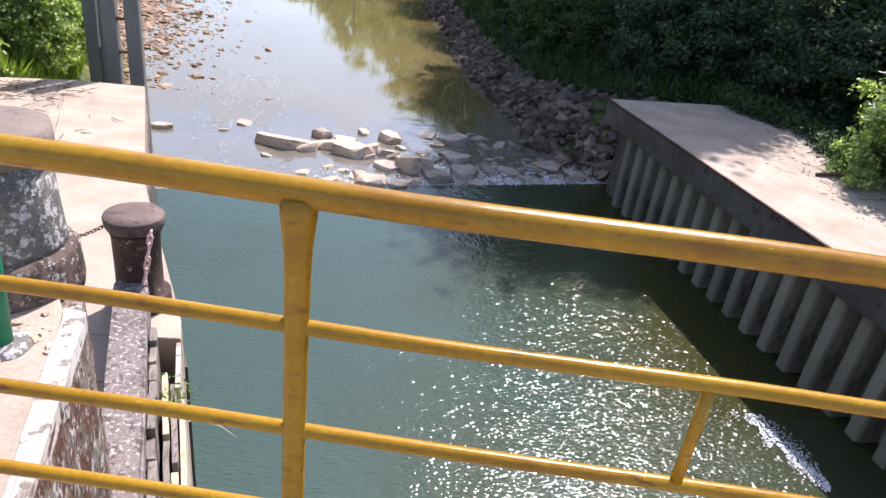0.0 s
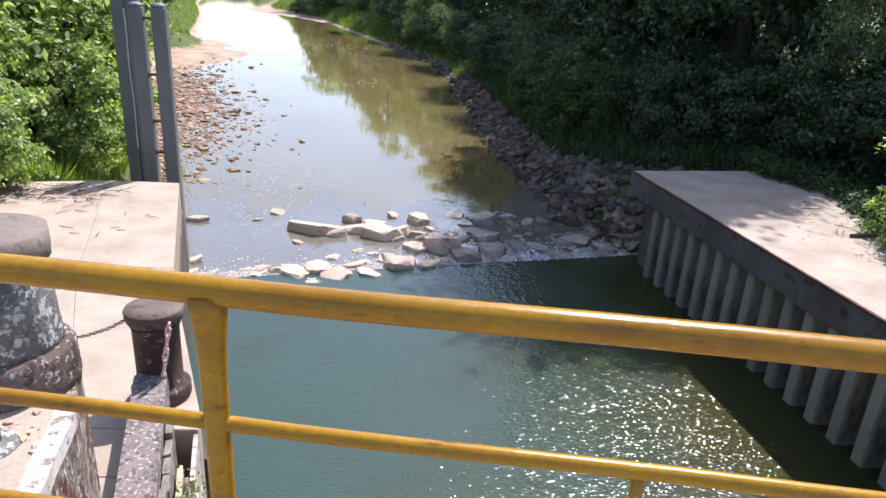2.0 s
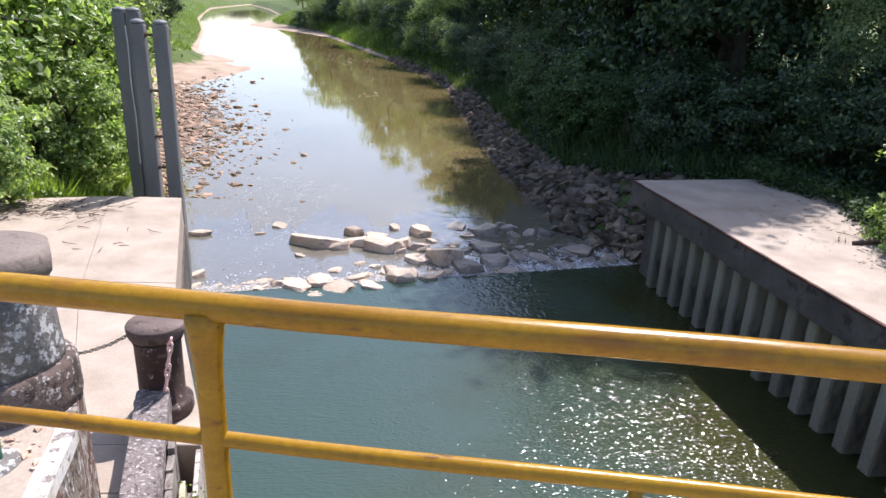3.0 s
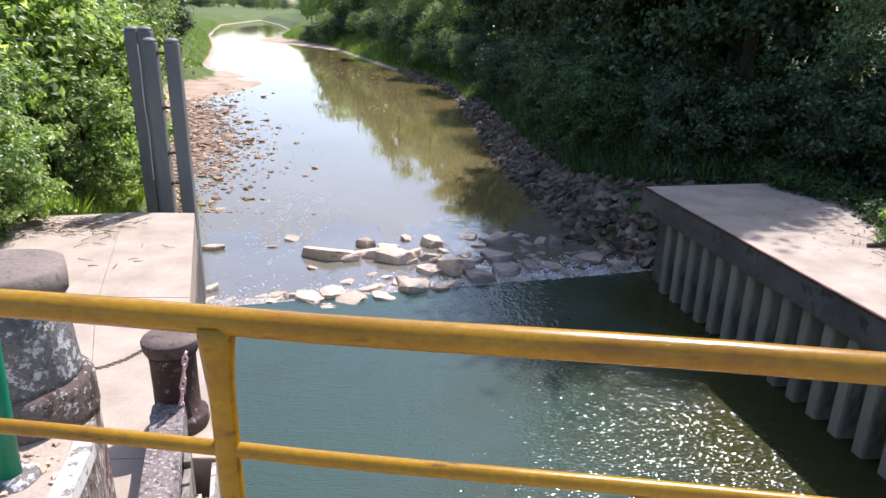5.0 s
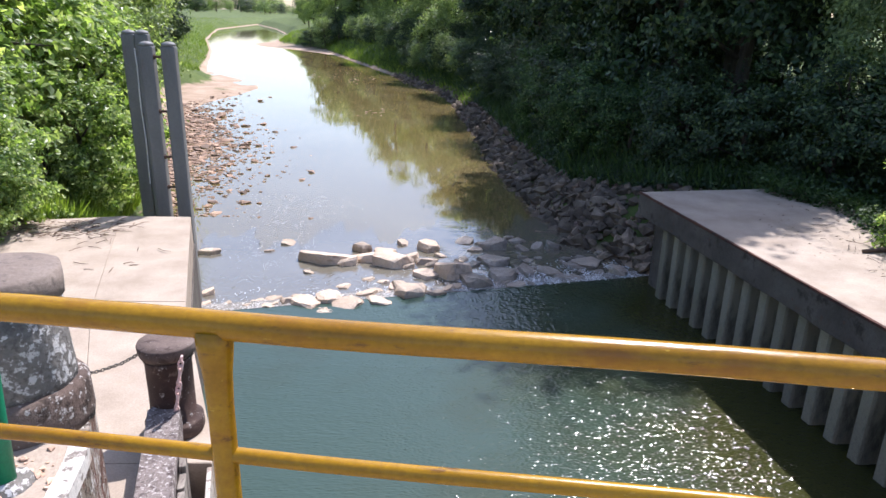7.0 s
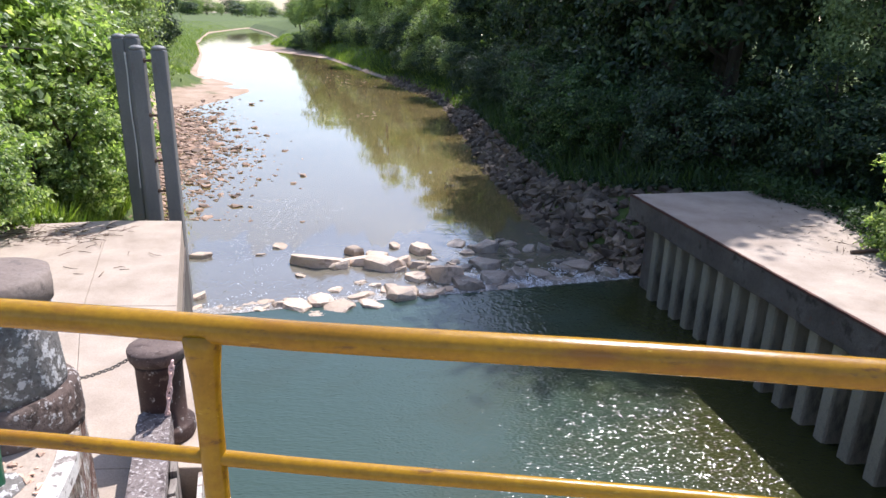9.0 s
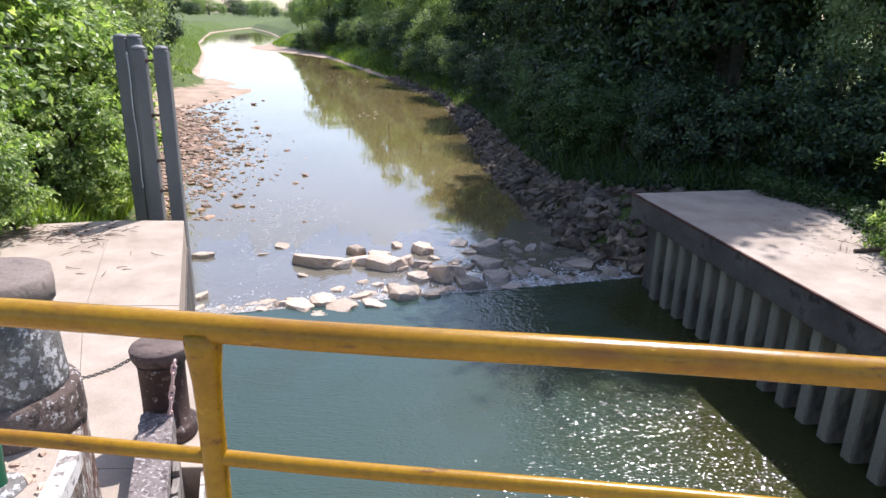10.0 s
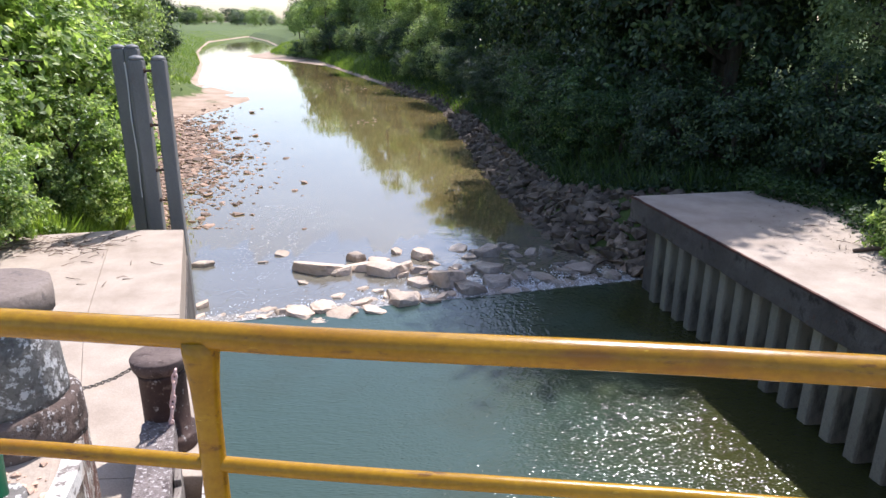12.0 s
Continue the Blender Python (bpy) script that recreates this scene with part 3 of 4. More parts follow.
def build_abutment():
    ab = tagged(empty("abutment"), "concrete abutment with mossy side and whitewashed edge", "abutment", kind="structure")
    body = [(-0.86, 0.75), (-1.28, 2.37), (-1.50, 3.23), (-1.74, 3.72), (-2.5, 3.95), (-5.5, 3.2), (-5.5, -2.9), (-0.86, -2.9)]
    bm = bm_prism(body, -1.2, DECK_Z - 0.012)
    bmesh.ops.recalc_face_normals(bm, faces=bm.faces[:])
    bm = roughen(bm, 0.02, 3.0, cut=12)
    part("wall", bm, MOSSY, ab, "mossy rust-stained side wall")
    top = [(-0.93, 0.76), (-1.35, 2.40), (-1.57, 3.22), (-1.84, 3.66), (-2.5, 3.87), (-5.4, 3.15), (-5.4, -2.85), (-0.93, -2.85)]
    bm = bm_prism(top, DECK_Z - 0.02, DECK_Z + 0.006)
    bmesh.ops.recalc_face_normals(bm, faces=bm.faces[:])
    part("top", roughen(bm, 0.006, 4.0, cut=6), CONCRETE, ab, "sandy worn concrete top")
    edge = [(-0.855, 0.76), (-1.275, 2.37), (-1.495, 3.235), (-1.575, 3.24), (-1.355, 2.40), (-0.935, 0.76)]
    bm = bm_prism(edge, DECK_Z - 0.05, DECK_Z + 0.018)
    bmesh.ops.recalc_face_normals(bm, faces=bm.faces[:])
    part("painted_edge", roughen(bm, 0.008, 6.0, cut=8), WHITEWASH, ab, "flaking whitewashed edge")


build_abutment()


def build_bridge():
    br = tagged(empty("bridge_deck"), "concrete footbridge deck over the weir gate", "bridge", kind="structure")
    part("deck", bm_box(12, 4.6, 0.35, (3.9, -0.60, DECK_Z - 0.35), 0.02, -6.2), CONCRETE, br)
    part("gate_wall", bm_box(11, 0.5, 4.6, (4.4, 0.1, -1.2), 0.02, -6.2), OLD_CONCRETE, br)


build_bridge()

# ---- yellow railing ----


def build_railing():
    rail = empty("railing", pose(-0.515, 2.104, DECK_Z, 0, 0, -6.08))
    tagged(rail, "yellow painted steel pipe railing, chipped and worn", "railing")

    def bar(name, z, r, label=""):
        n = 40
        pts = [(-3.0 + 7.0 * i / n, 0.003 * noise.noise(Vector((i * 0.4, z, 0))), z + 0.004 * noise.noise(Vector((i * 0.3, 5, z)))) for i in range(n + 1)]
        part(name, bm_tube(pts, r, 18), YELLOW, rail, label, True)
    bar("top_rail", 4.883 - DECK_Z, 0.0270, "thick worn top pipe")
    for z in (4.610, 4.356, 4.121):
        bar("mid_rail", z - DECK_Z, 0.0155)
    for s in (-1.94, -0.027, 1.886, 3.76):
        bm = bm_lathe([(0.034, 0), (0.034, 0.01), (0.0245, 0.02), (0.0235, 0.60), (0.0245, 0.93), (0.027, 0.99), (0.033, 1.05), (0.034, 1.085)], 20, 0.0015, s)
        bmesh.ops.translate(bm, vec=(s, 0, 0), verts=bm.verts)
        part("post", bm, YELLOW, rail, "", True)
    for s in (0.752, -2.8, 2.65):
        part("strut", bm_tube([(s, 0, 4.356 - DECK_Z), (s, 0, 4.48 - DECK_Z), (s, 0, 4.610 - DECK_Z)], 0.0125, 12), YELLOW, rail, "", True)


build_railing()

# ---- bollards, chain, beam, pole ----


def build_bollards():
    low = tagged(empty("bollard", pose(-2.40, 5.96, QUAY_Z)), "dark rusted mooring bollard with flat cap", "bollard", "mooring bollards")
    part("shaft", bm_lathe([(0.225, 0), (0.235, 0.02), (0.235, 0.11), (0.22, 0.125), (0.182, 0.14), (0.178, 0.4), (0.182, 0.66), (0.20, 0.70)], 40, 0.008, 1.0), BOLLARD_IRON, low, "", True)
    part("cap", bm_lathe([(0.19, 0.70), (0.222, 0.74), (0.228, 0.77), (0.229, 0.815), (0.222, 0.828), (0.1, 0.834), (0.001, 0.834)], 40, 0.008, 2.0), BOLLARD_CAP, low, "weathered dark brown flat cap", True)
    high = tagged(empty("bollard", pose(-1.875, 3.44, DECK_Z)), "whitewash-flaked concrete bollard on the abutment", "bollard", "mooring bollards")
    part("base", bm_lathe([(0.262, -0.03), (0.268, 0.02), (0.262, 0.15), (0.245, 0.17), (0.2, 0.175)], 44, 0.012, 3.0), BASE_STONE, high, "stepped worn base", True)
    part("shaft", bm_lathe([(0.222, 0.16), (0.226, 0.2), (0.215, 0.4), (0.212, 0.54)], 44, 0.014, 4.0), OLD_CONCRETE, high, "shaft with flaked whitewash", True)
    part("cap", bm_lathe([(0.205, 0.53), (0.228, 0.545), (0.232, 0.60), (0.226, 0.645), (0.20, 0.655), (0.001, 0.665)], 44, 0.012, 5.0), BOLLARD_TOP, high, "cracked cap", True)


build_bollards()


def chain(name, pts, link, wire, material, label):
    """Oval links, each one a part, along a line of points."""
    ob = tagged(empty(name, Matrix.Translation(pts[0])), label, "chain")
    n = 10
    ring = []
    for i in range(n + 1):
        a = 2 * math.pi * i / n
        ring.append((math.cos(a) * link * 0.5, math.sin(a) * link * 0.32, 0))
    me = mesh_of(bm_tube(ring, wire, 6, False), "link", material, True)
    pts = [Vector(p) for p in pts]
    total = sum((b - a).length for a, b in zip(pts, pts[1:]))
    count, done, seg = int(total / (link * 0.74)), 0.0, 0
    for i in range(count + 1):
        s = total * i / count
        while seg < len(pts) - 2 and s > done + (pts[seg + 1] - pts[seg]).length:
            done += (pts[seg + 1] - pts[seg]).length
            seg += 1
        d = (pts[seg + 1] - pts[seg]).normalized()
        p = pts[seg] + d * (s - done)
        o = new("link", me)
        o.parent = ob
        o.matrix_world = Matrix.Translation(p) @ d.to_track_quat("X", "Z").to_matrix().to_4x4() @ pose(0, 0, 0, 90 * (i % 2) + 45, 0, 0)
    return ob


chain("chain", [Vector(p) for p in ((-2.60, 5.87, 2.77), (-2.75, 5.88, 2.68), (-2.95, 5.91, 2.59), (-3.15, 5.95, 2.52), (-3.5, 6.0, 2.38), (-3.9, 6.05, 2.2), (-4.2, 6.1, 2.05))], 0.045, 0.0042, CHAIN, "grey steel chain slung from a bollard down to the quay")
chain("chain", [Vector((-2.205 - 0.0105 * k, 5.765 - 0.012 * (k % 2), 2.80 - 0.058 * k)) for k in range(12)], 0.052, 0.0095, PINK_CHAIN, "faded red chain hanging down a bollard")


def build_beam():
    a, b = Vector((-2.405, 5.79, 0)), Vector((-1.36, 2.65, 0))
    d = (b - a).normalized()
    side = Vector((-d.y, d.x, 0))
    right = side if side.x > 0 else -side
    beam = tagged(empty("fender_beam", pose(0, 0, QUAY_Z)), "weathered grey beam with split flank along the quay edge", "beam")
    n = 10
    nose = [a + right * 0.125 * math.cos(math.pi * (i / n)) - d * 0.125 * math.sin(math.pi * i / n) for i in range(n + 1)]
    p, q = b - right * 0.125, b + right * 0.125
    bm = bm_prism([(v.x, v.y) for v in nose] + [(p.x, p.y), (q.x, q.y)], -0.6, 0.30, 0.02)
    bmesh.ops.recalc_face_normals(bm, faces=bm.faces[:])
    part("core", roughen(bm, 0.012, 7.0, cut=6), BEAM, beam, "lichen-spotted grey top")
    ang = math.degrees(math.atan2(d.y, d.x))
    r = np.random.default_rng(9)
    for k in range(13):
        s0, s1 = 0.55 + 0.19 * k, 0.55 + 0.19 * (k + 1) - 0.012
        off, top = 0.150 + 0.012 * float(r.random()), 0.25 - 0.09 * float(r.random())
        c = a + d * (s0 + s1) / 2 + right * off
        bm = bm_box(s1 - s0, 0.05, top + 1.6, (c.x, c.y, -1.6), 0.006, ang)
        part("plank", roughen(bm, 0.008, 9.0, cut=2, seed=k), TIMBER, beam, "split weathered plank")
    for s0, s1, off, top, m in ((0.80, 1.45, 0.222, -0.02, PALE_PLANK), (1.48, 2.2, 0.226, -0.05, TIMBER), (2.23, 3.0, 0.222, -0.03, TIMBER), (0.90, 1.7, 0.275, -0.05, TIMBER), (1.74, 3.0, 0.272, -0.08, PALE_PLANK), (1.0, 3.0, 0.325, -0.10, PALE_PLANK)):
        c = a + d * (s0 + s1) / 2 + right * off
        bm = bm_box(s1 - s0, 0.04, top + 1.6, (c.x, c.y, -1.6), 0.006, ang)
        part("waler", roughen(bm, 0.012, 7.0, cut=4, seed=s0), m, beam, "pale lower timber")


build_beam()


def build_green_pole():
    pole = tagged(empty("pole", pose(-1.675, 3.00, DECK_Z)), "green painted steel pole on the abutment", "pole")
    part("tube", bm_tube([(0, 0, 0), (0.02, -0.01, 0.3), (0.045, -0.01, 0.8), (0.09, -0.02, 1.6)], 0.036, 16), GREEN_PAINT, pole, "", True)
    part("foot", roughen(bm_lathe([(0.10, -0.012), (0.085, 0.012), (0.05, 0.03), (0.037, 0.034)], 16), 0.012, 14), OLD_CONCRETE, pole, "crumbled mortar foot")


build_green_pole()


# ---- mooring posts ----


def build_posts():
    bm = bm_box(0.24, 0.22, 6.0, (0, 0, -1.0), 0.035)
    me = mesh_of(bm, "column", STEEL)
    capm = mesh_of(bm_lathe([(0.12, 0), (0.125, 0.02), (0.10, 0.05), (0.04, 0.07), (0.001, 0.072)], 16), "cap", STEEL, True)
    for x, y, top in ((-4.97, 13.0, 4.80), (-5.35, 13.0, 4.80), (-5.84, 14.0, 4.95), (-6.09, 14.0, 4.95)):
        p = tagged(empty("mooring_post", pose(x, y, top - 5.0, 0, 0, 8)), "tall grey steel mooring post in the river bank", "post", "mooring posts")
        o = new("column", me)
        o.parent = p
        c = o
        o = new("cap", capm)
        o.parent = c
        o.location = (0, 0, 5.0)
    for y, x0, x1, tops in ((13.0, -5.25, -5.07, (4.62, 3.7, 2.9, 2.35)), (14.0, -6.0, -5.9, (4.7, 4.1, 3.5, 2.9))):
        for z in tops:
            r = tagged(empty("tie_rod", pose(x0, y - 0.05, z)), "rusty steel tie between two mooring posts", "tie", "ties between posts")
            rod = part("rod", bm_tube([(-0.08, 0, 0), ((x1 - x0) / 2, 0, 0), (x1 - x0 + 0.08, 0, 0)], 0.022, 8), RUST, r)
            part("nut", bm_lathe([(0.04, 0), (0.04, 0.03)], 6), RUST, rod).matrix_local = pose(0.02, 0, 0, 0, 90, 0)
    pts = [(-5.50 + 0.008 * math.sin(k * 1.3), 12.87, 4.76 - 0.26 * k) for k in range(10)]
    tagged(part("cable", bm_tube(pts, 0.012, 6), CABLE), "pale cable hanging between two mooring posts", "cable")


build_posts()


# ---- vegetation ----
def crown_points(rng, count, radius, squash, clumps, clump_r, low=-0.6, hollow=0.55):
    """Leaf places in clumps that sit on an uneven shell round the origin, and outward directions."""
    dirs = rng.normal(size=(clumps, 3))
    dirs /= np.linalg.norm(dirs, axis=1, keepdims=True)
    dirs[:, 2] = np.where(dirs[:, 2] < low, -dirs[:, 2], dirs[:, 2])
    rad = radius * (hollow + (1.0 - hollow) * rng.random(clumps) ** 0.6) * (0.82 + 0.36 * rng.random(clumps))
    centres = dirs * rad[:, None] * np.array([1, 1, squash])
    pick = rng.integers(0, clumps, count)
    off = rng.normal(size=(count, 3)) * clump_r * (0.6 + 0.8 * rng.random(clumps))[pick, None] * np.array([1, 1, 0.62])
    pts = centres[pick] + off
    nrm = dirs[pick] * 0.7 + rng.normal(size=(count, 3)) * 0.55 + np.array([0, 0, 0.55])
    return pts, nrm, centres


def tree_meshes(seed, height, radius, leaves, leaf, material, base=0.25, squash=1.0, lean=0.0, clump=0.17, clumps=110):
    """Trunk with limbs, and a crown of leaves."""
    rng = np.random.default_rng(seed)
    mid = height * (base + (1 - base) / 2)
    squash = squash * height * (1 - base) / 2 / radius
    pts, nrm, centres = crown_points(rng, leaves, radius, squash, clumps, radius * clump, -0.75, 0.42)
    pts[:, 2] += mid
    centres[:, 2] += mid
    pts[:, 0] += lean * pts[:, 2] / height
    crown = leaf_mesh("crown", pts, nrm, leaf * (0.6 + 0.8 * rng.random(len(pts))), material, rng)
    r0 = height * 0.016 + 0.03
    tubes = [bm_tube([(0, 0, -0.5), (0.05, 0, height * 0.2), (lean * 0.4 - 0.08, 0.06, height * 0.45), (lean * 0.8, 0, height * 0.8)], [r0 * 1.3, r0, r0 * 0.75, r0 * 0.25], 9)]
    for k in range(10):
        e = Vector(centres[int(rng.integers(0, len(centres)))])
        z = max(height * 0.16, min(e.z * 0.75, height * 0.6))
        s = Vector((lean * 0.5 * z / height, 0, z))
        tubes.append(bm_tube([s, s.lerp(e, 0.5) + Vector((0, 0, 0.3)), e], [r0 * 0.45, r0 * 0.28, r0 * 0.08], 6))
    return crown, mesh_of(merged(*tubes), "trunk", BARK, True)


def plant(name, meshes, m, label, category, group="", scale=(1, 1, 1)):
    ob = tagged(empty(name, m @ Matrix.Diagonal((*scale, 1))), label, category, group)
    for n, me in zip(("crown", "trunk"), meshes):
        o = new(n, me)
        o.parent = ob
    return ob


rng = np.random.default_rng(5)
BIG = [tree_meshes(11 + k, 11.0, 3.3, 32000, 0.20, LEAF_TREE_SHADE, 0.0, 1.0, 0.4, 0.125, 75) for k in range(3)]
FAR = [tree_meshes(31 + k, 9.0, 3.6, 3600, 0.42, LEAF_TREE_SHADE if k == 1 else LEAF_PALE_HAZE, -0.03) for k in range(3)]
LOW = [tree_meshes(41 + k, 3.2, 1.6, 8500, 0.12, LEAF_TREE_SHADE, -0.1, 1.0, 0.0, 0.13, 60) for k in range(2)]
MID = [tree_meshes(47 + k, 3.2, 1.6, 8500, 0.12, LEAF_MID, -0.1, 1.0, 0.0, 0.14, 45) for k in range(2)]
PALE = [tree_meshes(45 + k, 3.2, 1.6, 6000, 0.14, LEAF_PALE_HAZE, -0.1) for k in range(2)]
TALL = [tree_meshes(61 + k, 12.4, 3.8, 56000, 0.26, LEAF_TREE_SHADE, 0.36, 1.0, -0.4) for k in range(2)]
AIRY = [tree_meshes(65 + k, 11.0, 3.3, 20000, 0.19, LEAF_PALE_HAZE, 0.0, 1.0, 0.4, 0.13, 75) for k in range(2)]
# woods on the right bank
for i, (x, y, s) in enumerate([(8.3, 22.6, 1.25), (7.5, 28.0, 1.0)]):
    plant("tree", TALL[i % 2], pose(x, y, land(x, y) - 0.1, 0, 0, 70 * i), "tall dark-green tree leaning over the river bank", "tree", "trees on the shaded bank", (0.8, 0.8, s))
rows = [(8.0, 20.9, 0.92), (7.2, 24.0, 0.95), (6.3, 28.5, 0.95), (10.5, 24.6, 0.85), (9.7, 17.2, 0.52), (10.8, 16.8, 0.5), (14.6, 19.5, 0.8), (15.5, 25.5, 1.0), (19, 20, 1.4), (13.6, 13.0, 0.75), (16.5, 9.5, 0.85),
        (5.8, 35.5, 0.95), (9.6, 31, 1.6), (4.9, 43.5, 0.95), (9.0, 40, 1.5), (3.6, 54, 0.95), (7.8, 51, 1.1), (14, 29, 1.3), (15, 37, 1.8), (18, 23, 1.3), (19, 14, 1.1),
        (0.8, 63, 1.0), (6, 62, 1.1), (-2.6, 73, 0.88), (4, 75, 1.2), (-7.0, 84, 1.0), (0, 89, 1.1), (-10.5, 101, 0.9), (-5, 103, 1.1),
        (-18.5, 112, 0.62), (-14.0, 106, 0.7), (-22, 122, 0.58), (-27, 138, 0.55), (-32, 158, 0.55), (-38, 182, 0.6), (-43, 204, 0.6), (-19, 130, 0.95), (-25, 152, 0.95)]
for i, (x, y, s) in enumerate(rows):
    # far trees switch to the haze-paled leaf, two near ones for sunlit sprays
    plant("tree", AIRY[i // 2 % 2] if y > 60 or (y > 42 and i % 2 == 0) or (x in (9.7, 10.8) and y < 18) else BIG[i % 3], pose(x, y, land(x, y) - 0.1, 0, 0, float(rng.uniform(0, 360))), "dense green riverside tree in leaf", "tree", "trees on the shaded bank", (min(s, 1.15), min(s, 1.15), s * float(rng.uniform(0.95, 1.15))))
# undergrowth along the shaded bank and behind the slab
under = [(8.3, 15.9, 0.9), (9.4, 14.2, 0.9), (9.2, 12.4, 0.8), (9.6, 10.6, 0.85), (9.4, 8.8, 0.9), (10.9, 12.8, 1.3), (11.2, 10.2, 1.2), (7.0, 17.6, 0.8), (6.1, 18.9, 0.8), (11.6, 15.4, 1.4), (10.6, 7.0, 1.1), (12.8, 8.4, 1.5)]
for y in np.arange(19.5, 66, 1.55):
    under.append((bank_right(y) + rip_width(y) + float(rng.uniform(0.9, 1.7)), float(y), float(rng.uniform(0.6, 0.95))))
for y in np.arange(66, 112, 2.2):
    under.append((bank_right(y) + float(rng.uniform(2.6, 5.0)) + max(0, y - 72) * 0.07, float(y), float(rng.uniform(0.6, 1.3))))
for i, (x, y, s) in enumerate(under):
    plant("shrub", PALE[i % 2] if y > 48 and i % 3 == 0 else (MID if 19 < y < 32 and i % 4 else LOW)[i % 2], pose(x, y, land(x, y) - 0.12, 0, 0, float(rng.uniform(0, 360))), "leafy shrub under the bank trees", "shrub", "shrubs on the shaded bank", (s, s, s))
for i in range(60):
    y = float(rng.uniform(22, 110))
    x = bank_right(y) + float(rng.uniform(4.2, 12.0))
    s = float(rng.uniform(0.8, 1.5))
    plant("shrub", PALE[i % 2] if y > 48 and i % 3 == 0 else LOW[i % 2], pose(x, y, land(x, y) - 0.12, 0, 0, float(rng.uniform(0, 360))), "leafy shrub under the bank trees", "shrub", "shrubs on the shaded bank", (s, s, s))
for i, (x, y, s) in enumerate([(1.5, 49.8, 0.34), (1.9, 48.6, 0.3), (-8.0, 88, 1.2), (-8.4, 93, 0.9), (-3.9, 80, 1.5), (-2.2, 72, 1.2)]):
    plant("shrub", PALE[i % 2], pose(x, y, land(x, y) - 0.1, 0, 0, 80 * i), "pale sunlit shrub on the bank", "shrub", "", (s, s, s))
for i in range(64):
    y = float(rng.uniform(100, 270))
    x = bank_right(y) + float(rng.uniform(13, 38))
    s = float(rng.uniform(0.8, 1.2))
    plant("tree", FAR[i % 3], pose(x, y, land(x, y) - 0.1, 0, 0, float(rng.uniform(0, 360))), "distant leafy tree beside the river", "tree", "distant trees", (s, s, s))
for i in range(30):
    y = float(rng.uniform(75, 300))
    x = bank_left(y) - float(rng.uniform(17, 50)) - (y - 75) * 0.05
    s = float(rng.uniform(0.7, 1.1))
    plant("tree", FAR[i % 3], pose(x, y, land(x, y) - 0.1, 0, 0, float(rng.uniform(0, 360))), "distant leafy tree beside the river", "tree", "distant trees", (s, s, s))
for i in range(90):
    y = float(rng.uniform(400, 560))
    x = -270 + i * 3.4 + float(rng.uniform(-3, 3))
    s = float(rng.uniform(0.5, 1.2))
    plant("tree", FAR[i % 3], pose(x, y, land(x, y) - 0.1, 0, 0, float(rng.uniform(0, 360))), "hazy tree on the horizon", "tree", "trees on the horizon", (s * 2.6, s, s * 1.15))
for i, (x, y, s) in enumerate([(-22.5, 53, 0.6), (-24.5, 60, 0.7), (-28, 66, 0.75), (-33, 74, 0.9), (-37, 84, 1.0), (-41, 96, 0.9)]):
    plant("tree", BIG[i % 3], pose(x, y, land(x, y) - 0.1, 0, 0, 60 * i), "dense tree above the sunny meadow bank", "tree", "", (s, s, s))
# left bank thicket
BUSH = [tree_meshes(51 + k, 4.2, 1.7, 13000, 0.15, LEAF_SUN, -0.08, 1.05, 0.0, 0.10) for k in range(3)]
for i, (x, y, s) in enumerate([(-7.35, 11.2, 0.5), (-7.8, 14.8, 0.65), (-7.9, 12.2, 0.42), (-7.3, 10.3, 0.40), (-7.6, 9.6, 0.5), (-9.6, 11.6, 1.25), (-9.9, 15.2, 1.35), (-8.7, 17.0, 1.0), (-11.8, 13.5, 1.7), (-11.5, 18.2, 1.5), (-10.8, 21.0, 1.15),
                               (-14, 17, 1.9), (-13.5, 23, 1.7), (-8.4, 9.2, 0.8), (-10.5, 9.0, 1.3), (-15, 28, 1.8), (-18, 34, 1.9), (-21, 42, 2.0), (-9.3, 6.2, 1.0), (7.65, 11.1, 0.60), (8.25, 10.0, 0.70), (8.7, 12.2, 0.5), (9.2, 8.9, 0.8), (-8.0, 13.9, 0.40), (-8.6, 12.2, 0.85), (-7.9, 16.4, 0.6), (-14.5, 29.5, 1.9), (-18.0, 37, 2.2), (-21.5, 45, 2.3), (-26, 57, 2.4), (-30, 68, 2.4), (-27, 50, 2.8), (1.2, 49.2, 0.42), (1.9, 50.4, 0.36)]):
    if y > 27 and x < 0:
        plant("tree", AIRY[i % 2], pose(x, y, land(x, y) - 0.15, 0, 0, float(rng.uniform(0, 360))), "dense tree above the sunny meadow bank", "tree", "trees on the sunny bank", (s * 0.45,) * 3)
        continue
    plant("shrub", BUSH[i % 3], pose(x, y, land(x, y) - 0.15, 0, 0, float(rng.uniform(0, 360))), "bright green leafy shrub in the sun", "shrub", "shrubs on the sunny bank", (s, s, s))

